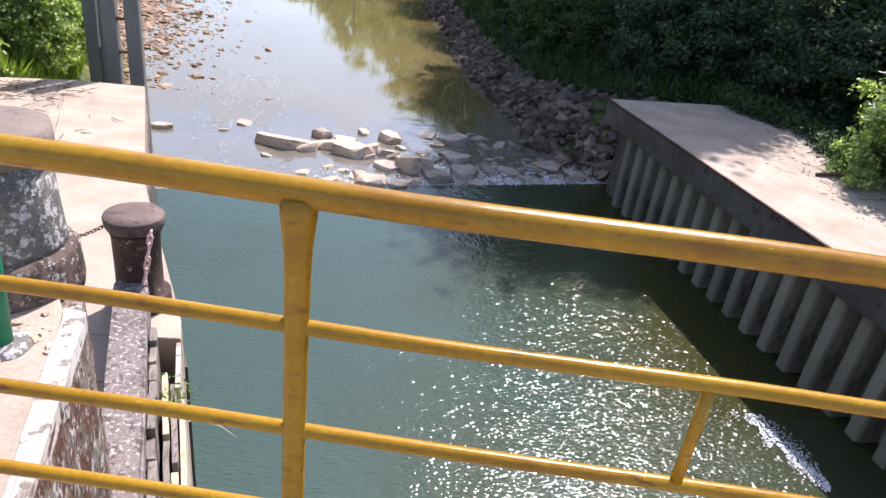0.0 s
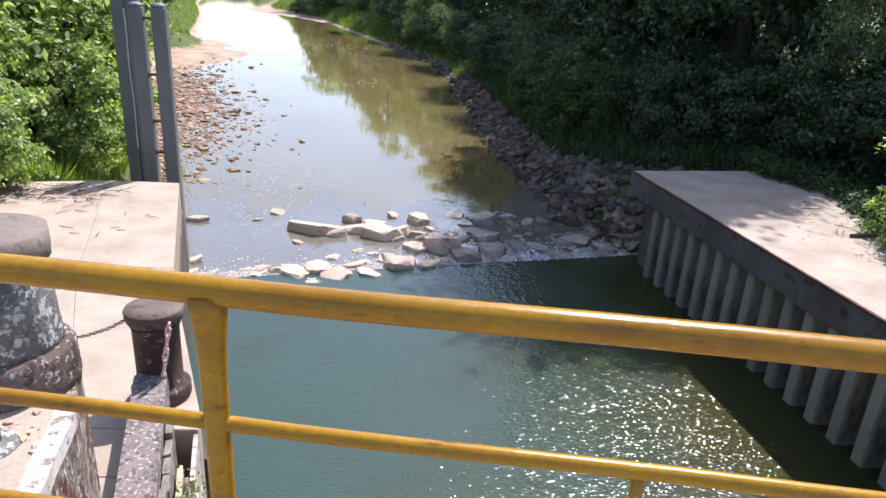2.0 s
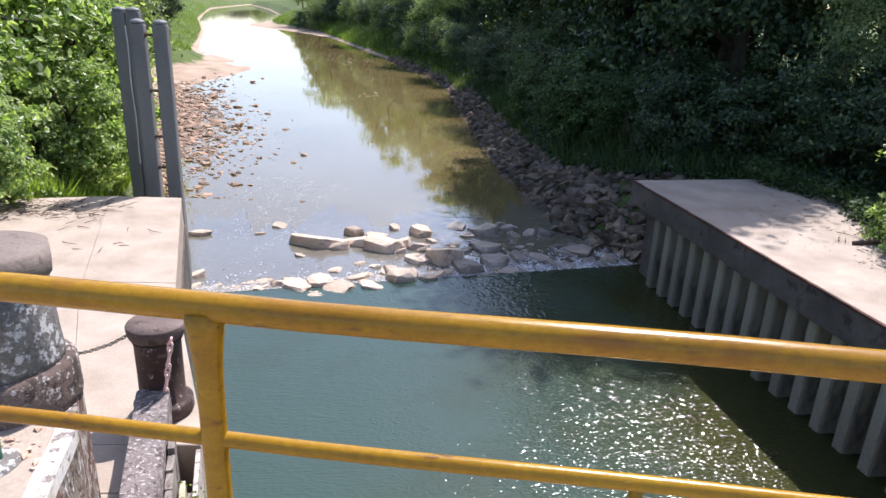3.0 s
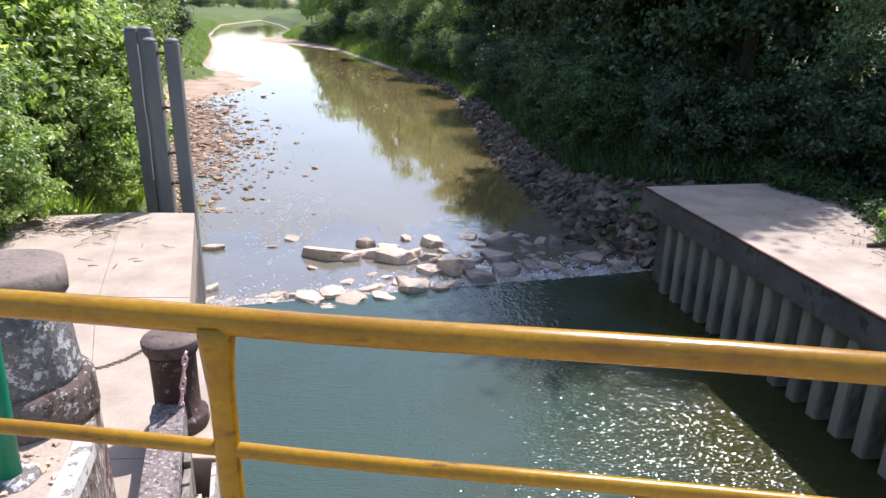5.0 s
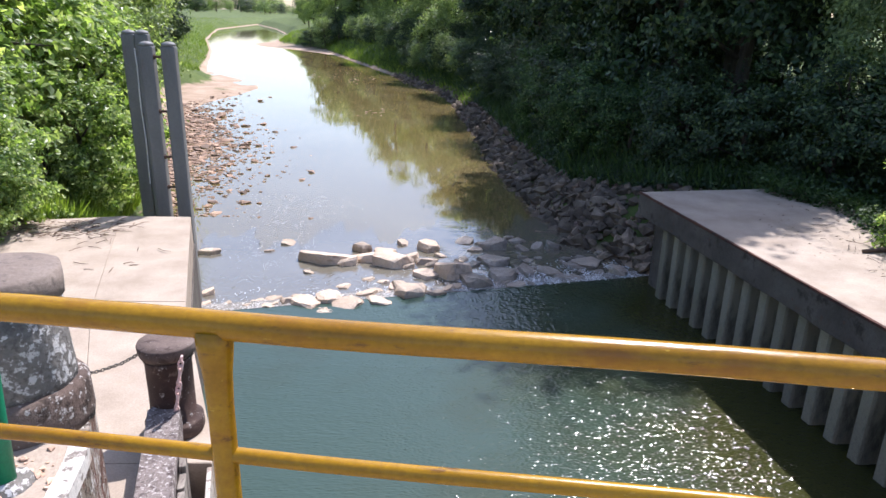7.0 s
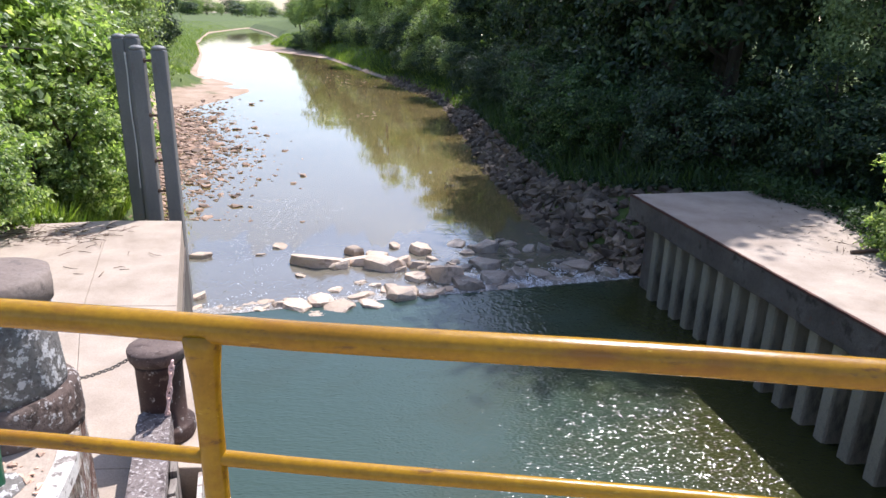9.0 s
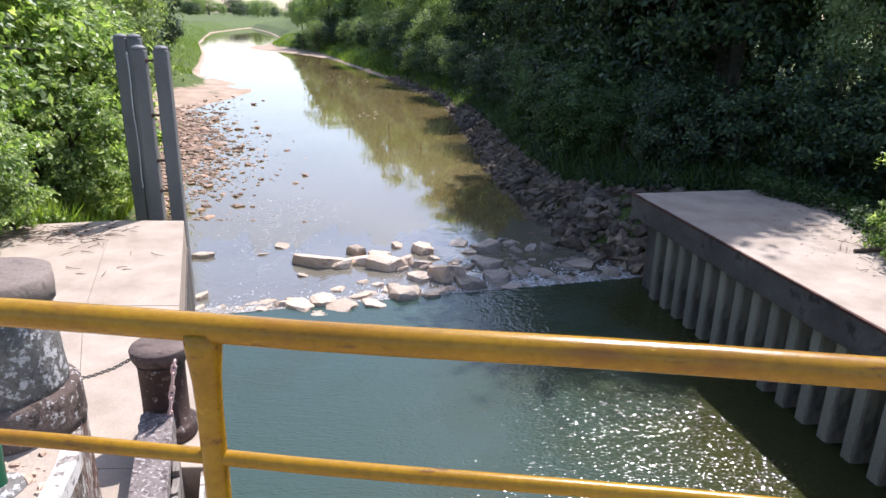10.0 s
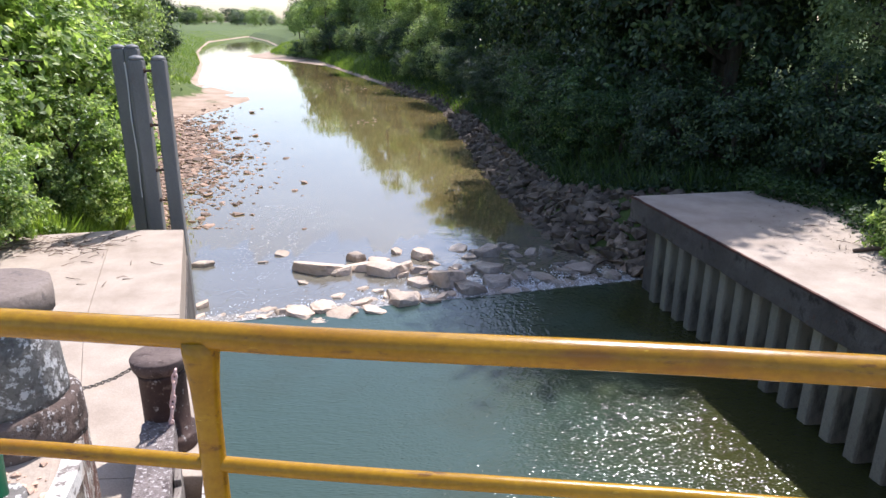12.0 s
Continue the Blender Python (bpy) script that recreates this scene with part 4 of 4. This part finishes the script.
# ---- rocks ----


def rock_mesh(name, seed, material, flat=0.7):
    """An angular block: the hull of the jittered corners of a box and a few points more."""
    r = np.random.default_rng(seed)
    bm = bmesh.new()
    for _ in range(13):
        v = r.normal(size=3)
        v /= np.linalg.norm(v)
        k = 0.5 * float(np.clip(1.0 + 0.22 * r.normal(), 0.6, 1.3))
        z = max(-0.45, min(0.33, v[2] * k * 1.2))
        slim = 1.0 - 0.22 * max(0.0, z / 0.33)
        bm.verts.new((v[0] * k * slim, v[1] * k * slim - 0.08 * max(0.0, -z), z * flat))
    got = bmesh.ops.convex_hull(bm, input=bm.verts[:])
    spare = {g for g in got["geom_interior"] + got["geom_unused"] if isinstance(g, bmesh.types.BMVert)}
    bmesh.ops.delete(bm, geom=list(spare), context="VERTS")
    bmesh.ops.recalc_face_normals(bm, faces=bm.faces[:])
    return mesh_of(bm, name, material)


def block_mesh(name, seed, material):
    """A quarried block: a broken, nearly flat top over an uneven many-sided flank."""
    r = np.random.default_rng(seed)
    n = int(r.integers(5, 8))
    turns = np.sort((np.arange(n) + r.uniform(-0.4, 0.4, n)) * 2 * math.pi / n)
    tilt_x, tilt_y = r.uniform(-0.2, 0.2, 2)
    bm = bmesh.new()
    for ring, (z, k0, k1) in enumerate(((-0.33, 0.40, 0.52), (0.10, 0.40, 0.56), (0.22, 0.34, 0.50))):
        for a in turns:
            k = float(r.uniform(k0, k1))
            x, y = k * math.cos(a + 0.1 * ring), k * math.sin(a + 0.1 * ring)
            bm.verts.new((x, y, z + (x * tilt_x + y * tilt_y + float(r.normal(0, 0.045)) if ring else 0)))
    got = bmesh.ops.convex_hull(bm, input=bm.verts[:])
    spare = {g for g in got["geom_interior"] + got["geom_unused"] if isinstance(g, bmesh.types.BMVert)}
    bmesh.ops.delete(bm, geom=list(spare), context="VERTS")
    bmesh.ops.subdivide_edges(bm, edges=bm.edges[:], cuts=2, use_grid_fill=True)
    bmesh.ops.triangulate(bm, faces=bm.faces[:])
    for v in bm.verts:
        v.co += noise.noise_vector(v.co * 4.5 + Vector((seed, 0, 0))) * 0.034
    bmesh.ops.recalc_face_normals(bm, faces=bm.faces[:])
    return mesh_of(bm, name, material)


SHADED_WETS = [block_mesh("rock", 70 + k, SHADED_WET_ROCK) for k in range(8)]
ROCKS = [block_mesh("rock", 80 + k, ROCK) for k in range(8)]
RIPS = [rock_mesh("stone", 90 + k, RIPRAP, 0.75) for k in range(8)]

BOULDERS = [(-2.89, 15.7, 1.45, 0.3), (-2.2, 16.44, 0.57, 0.55), (-1.89, 15.83, 1.19, 0.35), (-1.39, 15.5, 0.99, 0.5), (-1.01, 15.37, 0.43, 0.6),
    (-0.59, 16.66, 0.65, 0.5), (-0.64, 15.7, 0.57, 0.45), (-0.61, 14.88, 0.69, 0.45), (-0.02, 14.95, 0.91, 0.55), (0.47, 14.46, 0.74, 0.5), (1.07, 14.78,
    0.68, 0.5), (0.95, 15.78, 0.8, 0.45), (1.62, 15.16, 0.55, 0.5), (0.95, 16.85, 0.66, 0.6), (2.07, 16.96, 0.34, 0.9), (2.46, 17.01, 0.51, 0.5), (3.07,
    15.9, 0.85, 0.3), (-0.91, 13.75, 0.73, 0.5), (-0.35, 13.86, 0.55, 0.4), (-2.08, 13.17, 0.66, 0.45), (-1.44, 13.32, 0.71, 0.35), (-2.85, 13.15, 0.76,
    0.45), (-3.2, 13.25, 0.5, 0.5), (-2.45, 13.35, 0.6, 0.5), (-1.75, 13.7, 0.5, 0.5), (-1.1, 14.05, 0.55, 0.5), (-2.45, 15.6, 0.7, 0.45), (-1.62, 16.1, 0.6, 0.5), (-1.0, 16.0, 0.5, 0.5)]
BOULDERS_LOW = [(-2.42, 12.86, 0.48, 0.35), (-2.29, 14.12, 0.4, 0.3), (-3.45, 13.04, 0.45, 0.3), (-3.16, 14.88, 0.3, 0.3), (-5.77, 16.0, 0.61, 0.4),
    (-4.94, 13.53, 0.41, 0.6), (-4.03, 16.85, 0.48, 0.2), (-4.36, 16.22, 0.3, 0.3), (1.56, 17.46, 0.4, 0.4), (0.29, 17.29, 0.54, 0.4), (0.53, 16.64, 0.49,
    0.35), (-1.25, 17.02, 0.45, 0.4), (3.7, 15.3, 0.57, 0.5), (2.11, 15.28, 0.61, 0.35), (1.34, 14.37, 0.55, 0.4), (2.45, 14.99, 0.5, 0.3), (3.24, 15.23,
    0.46, 0.4), (-1.83, 14.55, 0.34, 0.3), (-3.83, 13.04, 0.34, 0.3), (-0.29, 16.18, 0.35, 0.3), (-1.21, 14.33, 0.31, 0.3), (-4.8, 13.01, 0.3, 0.5)]


def build_rocks():
    r = np.random.default_rng(8)
    for i, (x, y, w, h) in enumerate(BOULDERS + BOULDERS_LOW):
        # right of here the boulders get the shade-darkened wet stone
        wet = x > 0.2
        ob = new("boulder", (SHADED_WETS if wet else ROCKS)[i % 8])
        ob.matrix_world = pose(x, y, w * h * 0.04, float(r.uniform(-10, 1)), float(r.uniform(-7, 7)), float(r.uniform(-14, 14)) + (0 if w > 0.8 else float(r.uniform(-80, 80)))) @ Matrix.Diagonal((w * 1.02, min(w, 0.8) * float(r.uniform(0.7, 1.05)), w * h * (2.1 if h >= 0.5 and w > 0.5 else 1.3), 1))
        tagged(ob, "angular wet boulder in the rapids, toned dark for shade" if wet else "angular pale dry boulder lying in the shallow rapids", "rock", "boulders below the sill")
    for i in range(95):
        if i < 70:
            x = float(r.uniform(-0.8, 3.9))
            y = 13.9 + (x + 0.4) * 0.28 + abs(float(r.normal(0.2, 1.3)))
        else:
            x = float(r.uniform(-4.4, -0.8))
            y = 12.75 + (x + 4.4) * 0.28 + abs(float(r.normal(0, 0.35)))
        w = float(r.uniform(0.12, 0.42))
        ob = new("boulder", (SHADED_WETS if x > 0.2 else ROCKS)[(3 * i) % 8])
        ob.matrix_world = pose(x, y, w * 0.03, float(r.uniform(-12, 12)), float(r.uniform(-12, 12)), float(r.uniform(0, 360))) @ Matrix.Diagonal((w, w * 0.8, w * 0.62, 1))
        tagged(ob, "small angular stone washed by the shallow rapids", "rock", "boulders below the sill")
    # riprap on the shaded bank: the near stones one by one, the rest joined
    rip = tagged(empty("riprap", pose(4.0, 16, 0)), "loose grey riprap stones covering the bank", "riprap")
    spots = []
    for k in range(3000):
        y = 15.2 + 50 * float(r.random()) ** 1.7
        d = float(r.uniform(-0.6, rip_width(y)))
        x = bank_right(y) + d
        if y < 15.3 and x > 3.6:
            continue
        s = float(0.12 + 0.30 * r.random() ** 1.6) * (1.25 if d < 1.5 else 0.85)
        spots.append((x, y, s))
    spots.sort(key=lambda q: q[1])
    vs, fs, n0 = [], [], 0
    for k, (x, y, s) in enumerate(spots):
        m = pose(x, y, land(x, y) + s * 0.16, *(float(a) for a in r.uniform(-35, 35, 2)), float(r.uniform(0, 360))) @ Matrix.Diagonal((s * 1.3, s * float(r.uniform(0.7, 1.2)), s, 1))
        me = RIPS[k % 8]
        if k < 300:
            o = new("stone", me)
            o.parent = rip
            o.matrix_world = m
        else:
            co = np.empty(len(me.vertices) * 3, np.float32)
            me.vertices.foreach_get("co", co)
            co = co.reshape(-1, 3) @ np.array(m.to_3x3()).T + np.array(m.translation)
            vs.append(co)
            fs.append(np.array([p.vertices[:] for p in me.polygons]) + n0)
            n0 += len(co)
    o = new("far_rubble", raw_mesh("far_rubble", np.concatenate(vs), np.concatenate(fs), RIPRAP))
    o.parent = rip
    o.matrix_parent_inverse = rip.matrix_world.inverted()
    tagged(o, kind="stuff")
    # gravel of the sunny shallows
    vs, fs, n0 = [], [], 0
    for k in range(6600):
        if k < 5500:
            y = float(np.clip(r.normal(30, 5.5), 19, 48))
            x = bank_left(y) - 1.2 + abs(float(r.normal(0, 1.6 if k % 4 else 2.2)))
        else:
            y = float(r.uniform(13.2, 26))
            x = bank_left(y) + float(r.uniform(-3.4, 0.5))
        s = (0.05 + 0.06 * float(r.exponential(1.0))) * (0.7 + y / 60)
        me = RIPS[k % 8]
        m = pose(x, y, max(land(x, y), -0.004) + s * 0.06, 0, 0, float(r.uniform(0, 360))) @ Matrix.Diagonal((s * 1.4, s, s * 0.6, 1))
        co = np.empty(len(me.vertices) * 3, np.float32)
        me.vertices.foreach_get("co", co)
        vs.append(co.reshape(-1, 3) @ np.array(m.to_3x3()).T + np.array(m.translation))
        fs.append(np.array([p.vertices[:] for p in me.polygons]) + n0)
        n0 += len(me.vertices)
    o = new("gravel", raw_mesh("gravel", np.concatenate(vs), np.concatenate(fs), GRAVEL))
    tagged(o, "reddish gravel and cobbles in the river shallows", "gravel", kind="stuff")


build_rocks()


def build_foam():
    """White flecks of foam below the sill, round the boulders and beside the quay wall."""
    r = np.random.default_rng(21)
    d = (SILL_B - SILL_A).normalized()
    side = np.array((-d.y, d.x))
    out = []
    for k in range(6000):                       # along the sill
        s = float(r.beta(1.6, 1.0)) * 9.3
        w = float(r.exponential(0.28)) + 0.1
        p = np.array((SILL_A.x, SILL_A.y)) + np.array((d.x, d.y)) * s + side * w
        out.append((p[0], p[1], 0.04 + 0.02 * float(r.random()), float(r.uniform(0.010, 0.045))))
    for k in range(1900):                       # white water on the shaded side
        s = float(r.uniform(5.2, 9.2))
        w = abs(float(r.normal(0.3, 0.45)))
        p = np.array((SILL_A.x, SILL_A.y)) + np.array((d.x, d.y)) * s + side * w
        out.append((p[0], p[1], 0.03 + 0.05 * float(r.random()), float(r.uniform(0.014, 0.062))))
    for x, y, w, h in BOULDERS + BOULDERS_LOW:  # round the boulders
        for k in range(14):
            a = float(r.uniform(0, 6.28))
            out.append((x + math.cos(a) * w * float(r.uniform(0.5, 0.9)), y + math.sin(a) * w * float(r.uniform(0.4, 0.8)), 0.012, float(r.uniform(0.008, 0.025))))
    for k in range(5200):                        # drifting trail on the sunny side
        u = float(r.random()) ** 0.8
        out.append((-3.9 - 0.9 * u + float(r.normal(0, 0.35 + 0.5 * u)), 13.0 + 8.5 * u, 0.008, float(r.uniform(0.008, 0.028))))
    for k in range(2600):                       # splash below the gate by the sheet piles
        u = float(r.random())
        out.append((4.72 - 0.5 * u + float(r.normal(0, 0.05 + 0.10 * u)), 6.2 + 1.3 * u, 0.08, float(r.uniform(0.006, 0.028))))
    out = [q for q in out if noise.noise(Vector((q[0] * 2.6, q[1] * 1.1, 0))) + noise.noise(Vector((q[0] * 7, q[1] * 4, 5))) * 0.6 > -0.05]
    a = np.array(out)
    n = r.normal(size=(len(a), 3)) * 0.25 + np.array([0, 0, 1.0])
    o = new("foam", leaf_mesh("foam", a[:, :3], n, a[:, 3] * 1.3, FOAM, r, 0.4))
    tagged(o, "white foam flecks on the running water", "foam", kind="stuff")


build_foam()


def grass_mesh(spots, size, rng, material):
    """Upright blades at places (n, 3)."""
    n = len(spots)
    h = size * (0.5 + rng.random(n))
    a = rng.uniform(0, 6.283, n)
    w = np.stack([np.cos(a), np.sin(a), np.zeros(n)], 1) * (h * 0.07)[:, None]
    tip = spots + np.stack([rng.normal(0, 0.35, n) * h, rng.normal(0, 0.35, n) * h, h], 1)
    v = np.stack([spots - w, spots + w, tip], 1).reshape(-1, 3)
    return raw_mesh("grass", v, np.arange(3 * n).reshape(-1, 3), material)


def build_grass():
    r = np.random.default_rng(33)
    areas = []
    pts = []
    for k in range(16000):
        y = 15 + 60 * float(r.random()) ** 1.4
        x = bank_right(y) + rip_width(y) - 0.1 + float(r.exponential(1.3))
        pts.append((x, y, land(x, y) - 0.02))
    # blades take the shade-darkened green, not the brighter grass colour
    tagged(new("grass", grass_mesh(np.array(pts), 0.42, r, SHADE_WEED)), "tall grass on the bank, coloured dark for shade", "grass", kind="stuff")
    pts = []
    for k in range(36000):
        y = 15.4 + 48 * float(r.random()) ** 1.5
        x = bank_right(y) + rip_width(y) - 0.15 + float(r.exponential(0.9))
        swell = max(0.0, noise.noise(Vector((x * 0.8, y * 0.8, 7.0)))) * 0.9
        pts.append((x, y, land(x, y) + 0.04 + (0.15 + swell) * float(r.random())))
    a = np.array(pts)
    # creepers use the woods leaf, already darkened for shade
    tagged(new("creepers", leaf_mesh("creepers", a, r.normal(size=a.shape) * 0.6 + np.array([-0.3, -0.3, 1]), r.uniform(0.06, 0.15, len(a)), LEAF_TREE_SHADE, r)), "creepers trailing over the bank stones, leaf tone darkened for shade", "creepers", kind="stuff")
    pts = []
    for k in range(14000):
        y = 42 + 90 * float(r.random()) ** 1.3
        x = bank_right(y) + 0.25 * noise.noise(Vector((0, y * 0.5, 0))) + 0.2 + float(r.exponential(1.8)) + 7.0 * math.exp(-((y - 113) / 13) ** 2)
        pts.append((x, y, land(x, y) - 0.02))
    areas.append((pts, 0.38, "bright grass strip between river and woods"))
    pts = []
    for k in range(7000):
        y = float(r.uniform(5.5, 16.5))
        p = QUAY_A + (QUAY_B - QUAY_A).normalized() * ((14.55 - y) / 0.98) + Vector((2.85 + 0.25 * math.sin(y * 2.1) + abs(float(r.normal(0, 0.7))), 0.5, 0))
        pts.append((p.x, p.y, max(land(p.x, p.y), 1.9) - 0.02))
    a = np.array(pts)
    a = np.concatenate([a, a, a]) + r.normal(size=(3 * len(a), 3)) * np.array([0.08, 0.08, 0.0])
    a[:, 2] += r.random(len(a)) ** 1.5 * 0.45
    # slab-edge weeds share the green darkened for shade
    tagged(new("weeds", leaf_mesh("weeds", a, r.normal(size=a.shape) * 0.6 + np.array([0, 0, 1]), r.uniform(0.05, 0.13, len(a)), SHADE_WEED, r)), "low green weeds growing over the slab edge", "weeds", kind="stuff")
    pts = []
    for k in range(15000):
        y = 36 + 200 * float(r.random()) ** 1.6
        x = bank_left(y) - 0.4 - 8.0 * math.exp(-((y - 47) / 11) ** 2) - float(r.exponential(4.5))
        pts.append((x, y, land(x, y) - 0.02))
    areas.append((pts, 0.32, "bright meadow grass on the sunny bank"))
    pts = []
    for k in range(5000):
        y = float(r.uniform(11.6, 20))
        x = -6.2 - (y - 12) * 0.34 - abs(float(r.normal(0, 0.6)))
        pts.append((x, y, land(x, y) - 0.02))
    areas.append((pts, 0.35, "sunlit grass at the foot of the shrubs"))
    n = 9000
    y = r.uniform(12.3, 16.5, n)
    x = -6.25 - (y - 12) * 0.36 - np.abs(r.normal(0, 0.75, n))
    lift = np.array([0.04 + (0.12 + 0.45 * max(0.0, noise.noise(Vector((u * 1.3, v * 1.3, 9.0))))) * float(r.random()) for u, v in zip(x, y)])
    a = np.stack([x, y, np.array([land(u, v) for u, v in zip(x, y)]) + lift], 1)
    tagged(new("weeds", leaf_mesh("weeds", a, r.normal(size=a.shape) * 0.5 + np.array([0.1, 0.2, 1]), r.uniform(0.05, 0.12, n), LEAF_SUN, r)), "bright weeds on the slope behind the mooring posts", "weeds", kind="stuff")
    for pts, size, label in areas:
        tagged(new("grass", grass_mesh(np.array(pts), size, r, GRASS)), label, "grass", kind="stuff")


build_grass()


def build_litter():
    r = np.random.default_rng(44)
    for (cx, cy, z, sx, sy, count, lab) in ((-6.3, 11.2, QUAY_Z, 0.5, 0.28, 170, "dry twigs heaped on the quay"), (-5.2, 10.6, QUAY_Z, 0.5, 0.9, 16, "stray dry twigs on the quay"),
                                            (6.6, 11.3, QUAY_Z, 0.4, 1.3, 40, "dead leaves and twigs on the slab")):
        bms = []
        for k in range(count):
            x, y, a, l = cx + float(r.normal(0, sx)), cy + float(r.normal(0, sy)), float(r.normal(0.3, 0.9)), float(r.uniform(0.05, 0.30))
            zz = z + 0.006 + 0.03 * float(r.random())
            bms.append(bm_tube([(x, y, zz), (x + l * 0.5 * math.cos(a), y + l * 0.5 * math.sin(a) + float(r.normal(0, 0.02)), zz + 0.004), (x + l * math.cos(a), y + l * math.sin(a), zz)], [0.006, 0.005, 0.002], 5))
        tagged(part("twigs", merged(*bms), TWIG), lab, "twigs", kind="stuff")
    n = 220
    pts = np.stack([6.4 + r.normal(0, 0.6, n), 11.4 + r.normal(0, 1.8, n), np.full(n, QUAY_Z + 0.008)], 1)
    pts = pts[(pts[:, 0] > 4.4 + (14.5 - pts[:, 1]) * 0.19) & (pts[:, 1] < 14.3)]
    tagged(new("fallen_leaves", leaf_mesh("fallen_leaves", pts, r.normal(size=(len(pts), 3)) * 0.25 + np.array([0, 0, 1]), r.uniform(0.02, 0.05, len(pts)), TWIG, r)), "brown fallen leaves scattered on the slab", "leaves", kind="stuff")
    b = tagged(part("branch", bm_tube([(6.35, 11.15, QUAY_Z + 0.03), (6.7, 11.2, QUAY_Z + 0.05), (7.2, 11.1, QUAY_Z + 0.04)], [0.03, 0.04, 0.025], 8), TWIG, None, "", True), "short dead branch lying on the slab", "branch")


build_litter()


def build_small_things():
    r = np.random.default_rng(55)
    # weeds and a dry stem at the pale timbers
    n = 160
    c = np.array([-1.80, 4.82, 1.98])
    pts = c + r.normal(size=(n, 3)) * np.array([0.05, 0.10, 0.06])
    tagged(new("weeds", leaf_mesh("weeds", pts, r.normal(size=(n, 3)) + np.array([0, 0, 1.0]), r.uniform(0.02, 0.05, n), GRASS, r)), "yellow-green weeds rooted between the timbers", "weeds", kind="stuff")
    tagged(part("dry_stem", bm_tube([(-1.80, 4.72, 1.86), (-1.62, 4.75, 1.90), (-1.45, 4.74, 1.87), (-1.32, 4.70, 1.80)], [0.006, 0.005, 0.004, 0.002], 6), PALE_PLANK, None, "", True), "pale dry stem sticking out over the water", "stem")
    # pale leaves drifting on the still river
    a = np.concatenate([np.stack([r.normal(cx, sx, k), r.normal(cy, sy, k), np.full(k, 0.008)], 1) for cx, cy, sx, sy, k in ((-10.5, 64, 1.6, 2.2, 34), (-8.0, 59, 0.9, 1.2, 16), (-4.6, 40, 0.5, 1.2, 16))])
    tagged(new("floating_leaves", leaf_mesh("floating_leaves", a, r.normal(size=a.shape) * 0.05 + np.array([0, 0, 1.0]), r.uniform(0.12, 0.34, len(a)), PALE_PLANK, r)), "pale leaves drifting on the still river", "leaves", kind="stuff")
    # crumbs of mortar and grit on the abutment
    vs, fs, n0 = [], [], 0
    for k in range(150):
        near = k < 90
        x, y = (-1.70 + float(r.normal(0, 0.10)), 3.05 + float(r.normal(0, 0.06))) if near else (float(r.uniform(-2.2, -1.45)), float(r.uniform(2.3, 3.1)))
        s = float(r.uniform(0.008, 0.035)) if near else float(r.uniform(0.004, 0.014))
        me = RIPS[k % 8]
        m = pose(x, y, DECK_Z + 0.006 + s * 0.2, 0, 0, float(r.uniform(0, 360))) @ Matrix.Diagonal((s * 1.3, s, s * 0.7, 1))
        co = np.empty(len(me.vertices) * 3, np.float32)
        me.vertices.foreach_get("co", co)
        vs.append(co.reshape(-1, 3) @ np.array(m.to_3x3()).T + np.array(m.translation))
        fs.append(np.array([p.vertices[:] for p in me.polygons]) + n0)
        n0 += len(me.vertices)
    tagged(new("grit", raw_mesh("grit", np.concatenate(vs), np.concatenate(fs), GRAVEL)), "mortar crumbs and grit on the abutment", "grit", kind="stuff")


build_small_things()
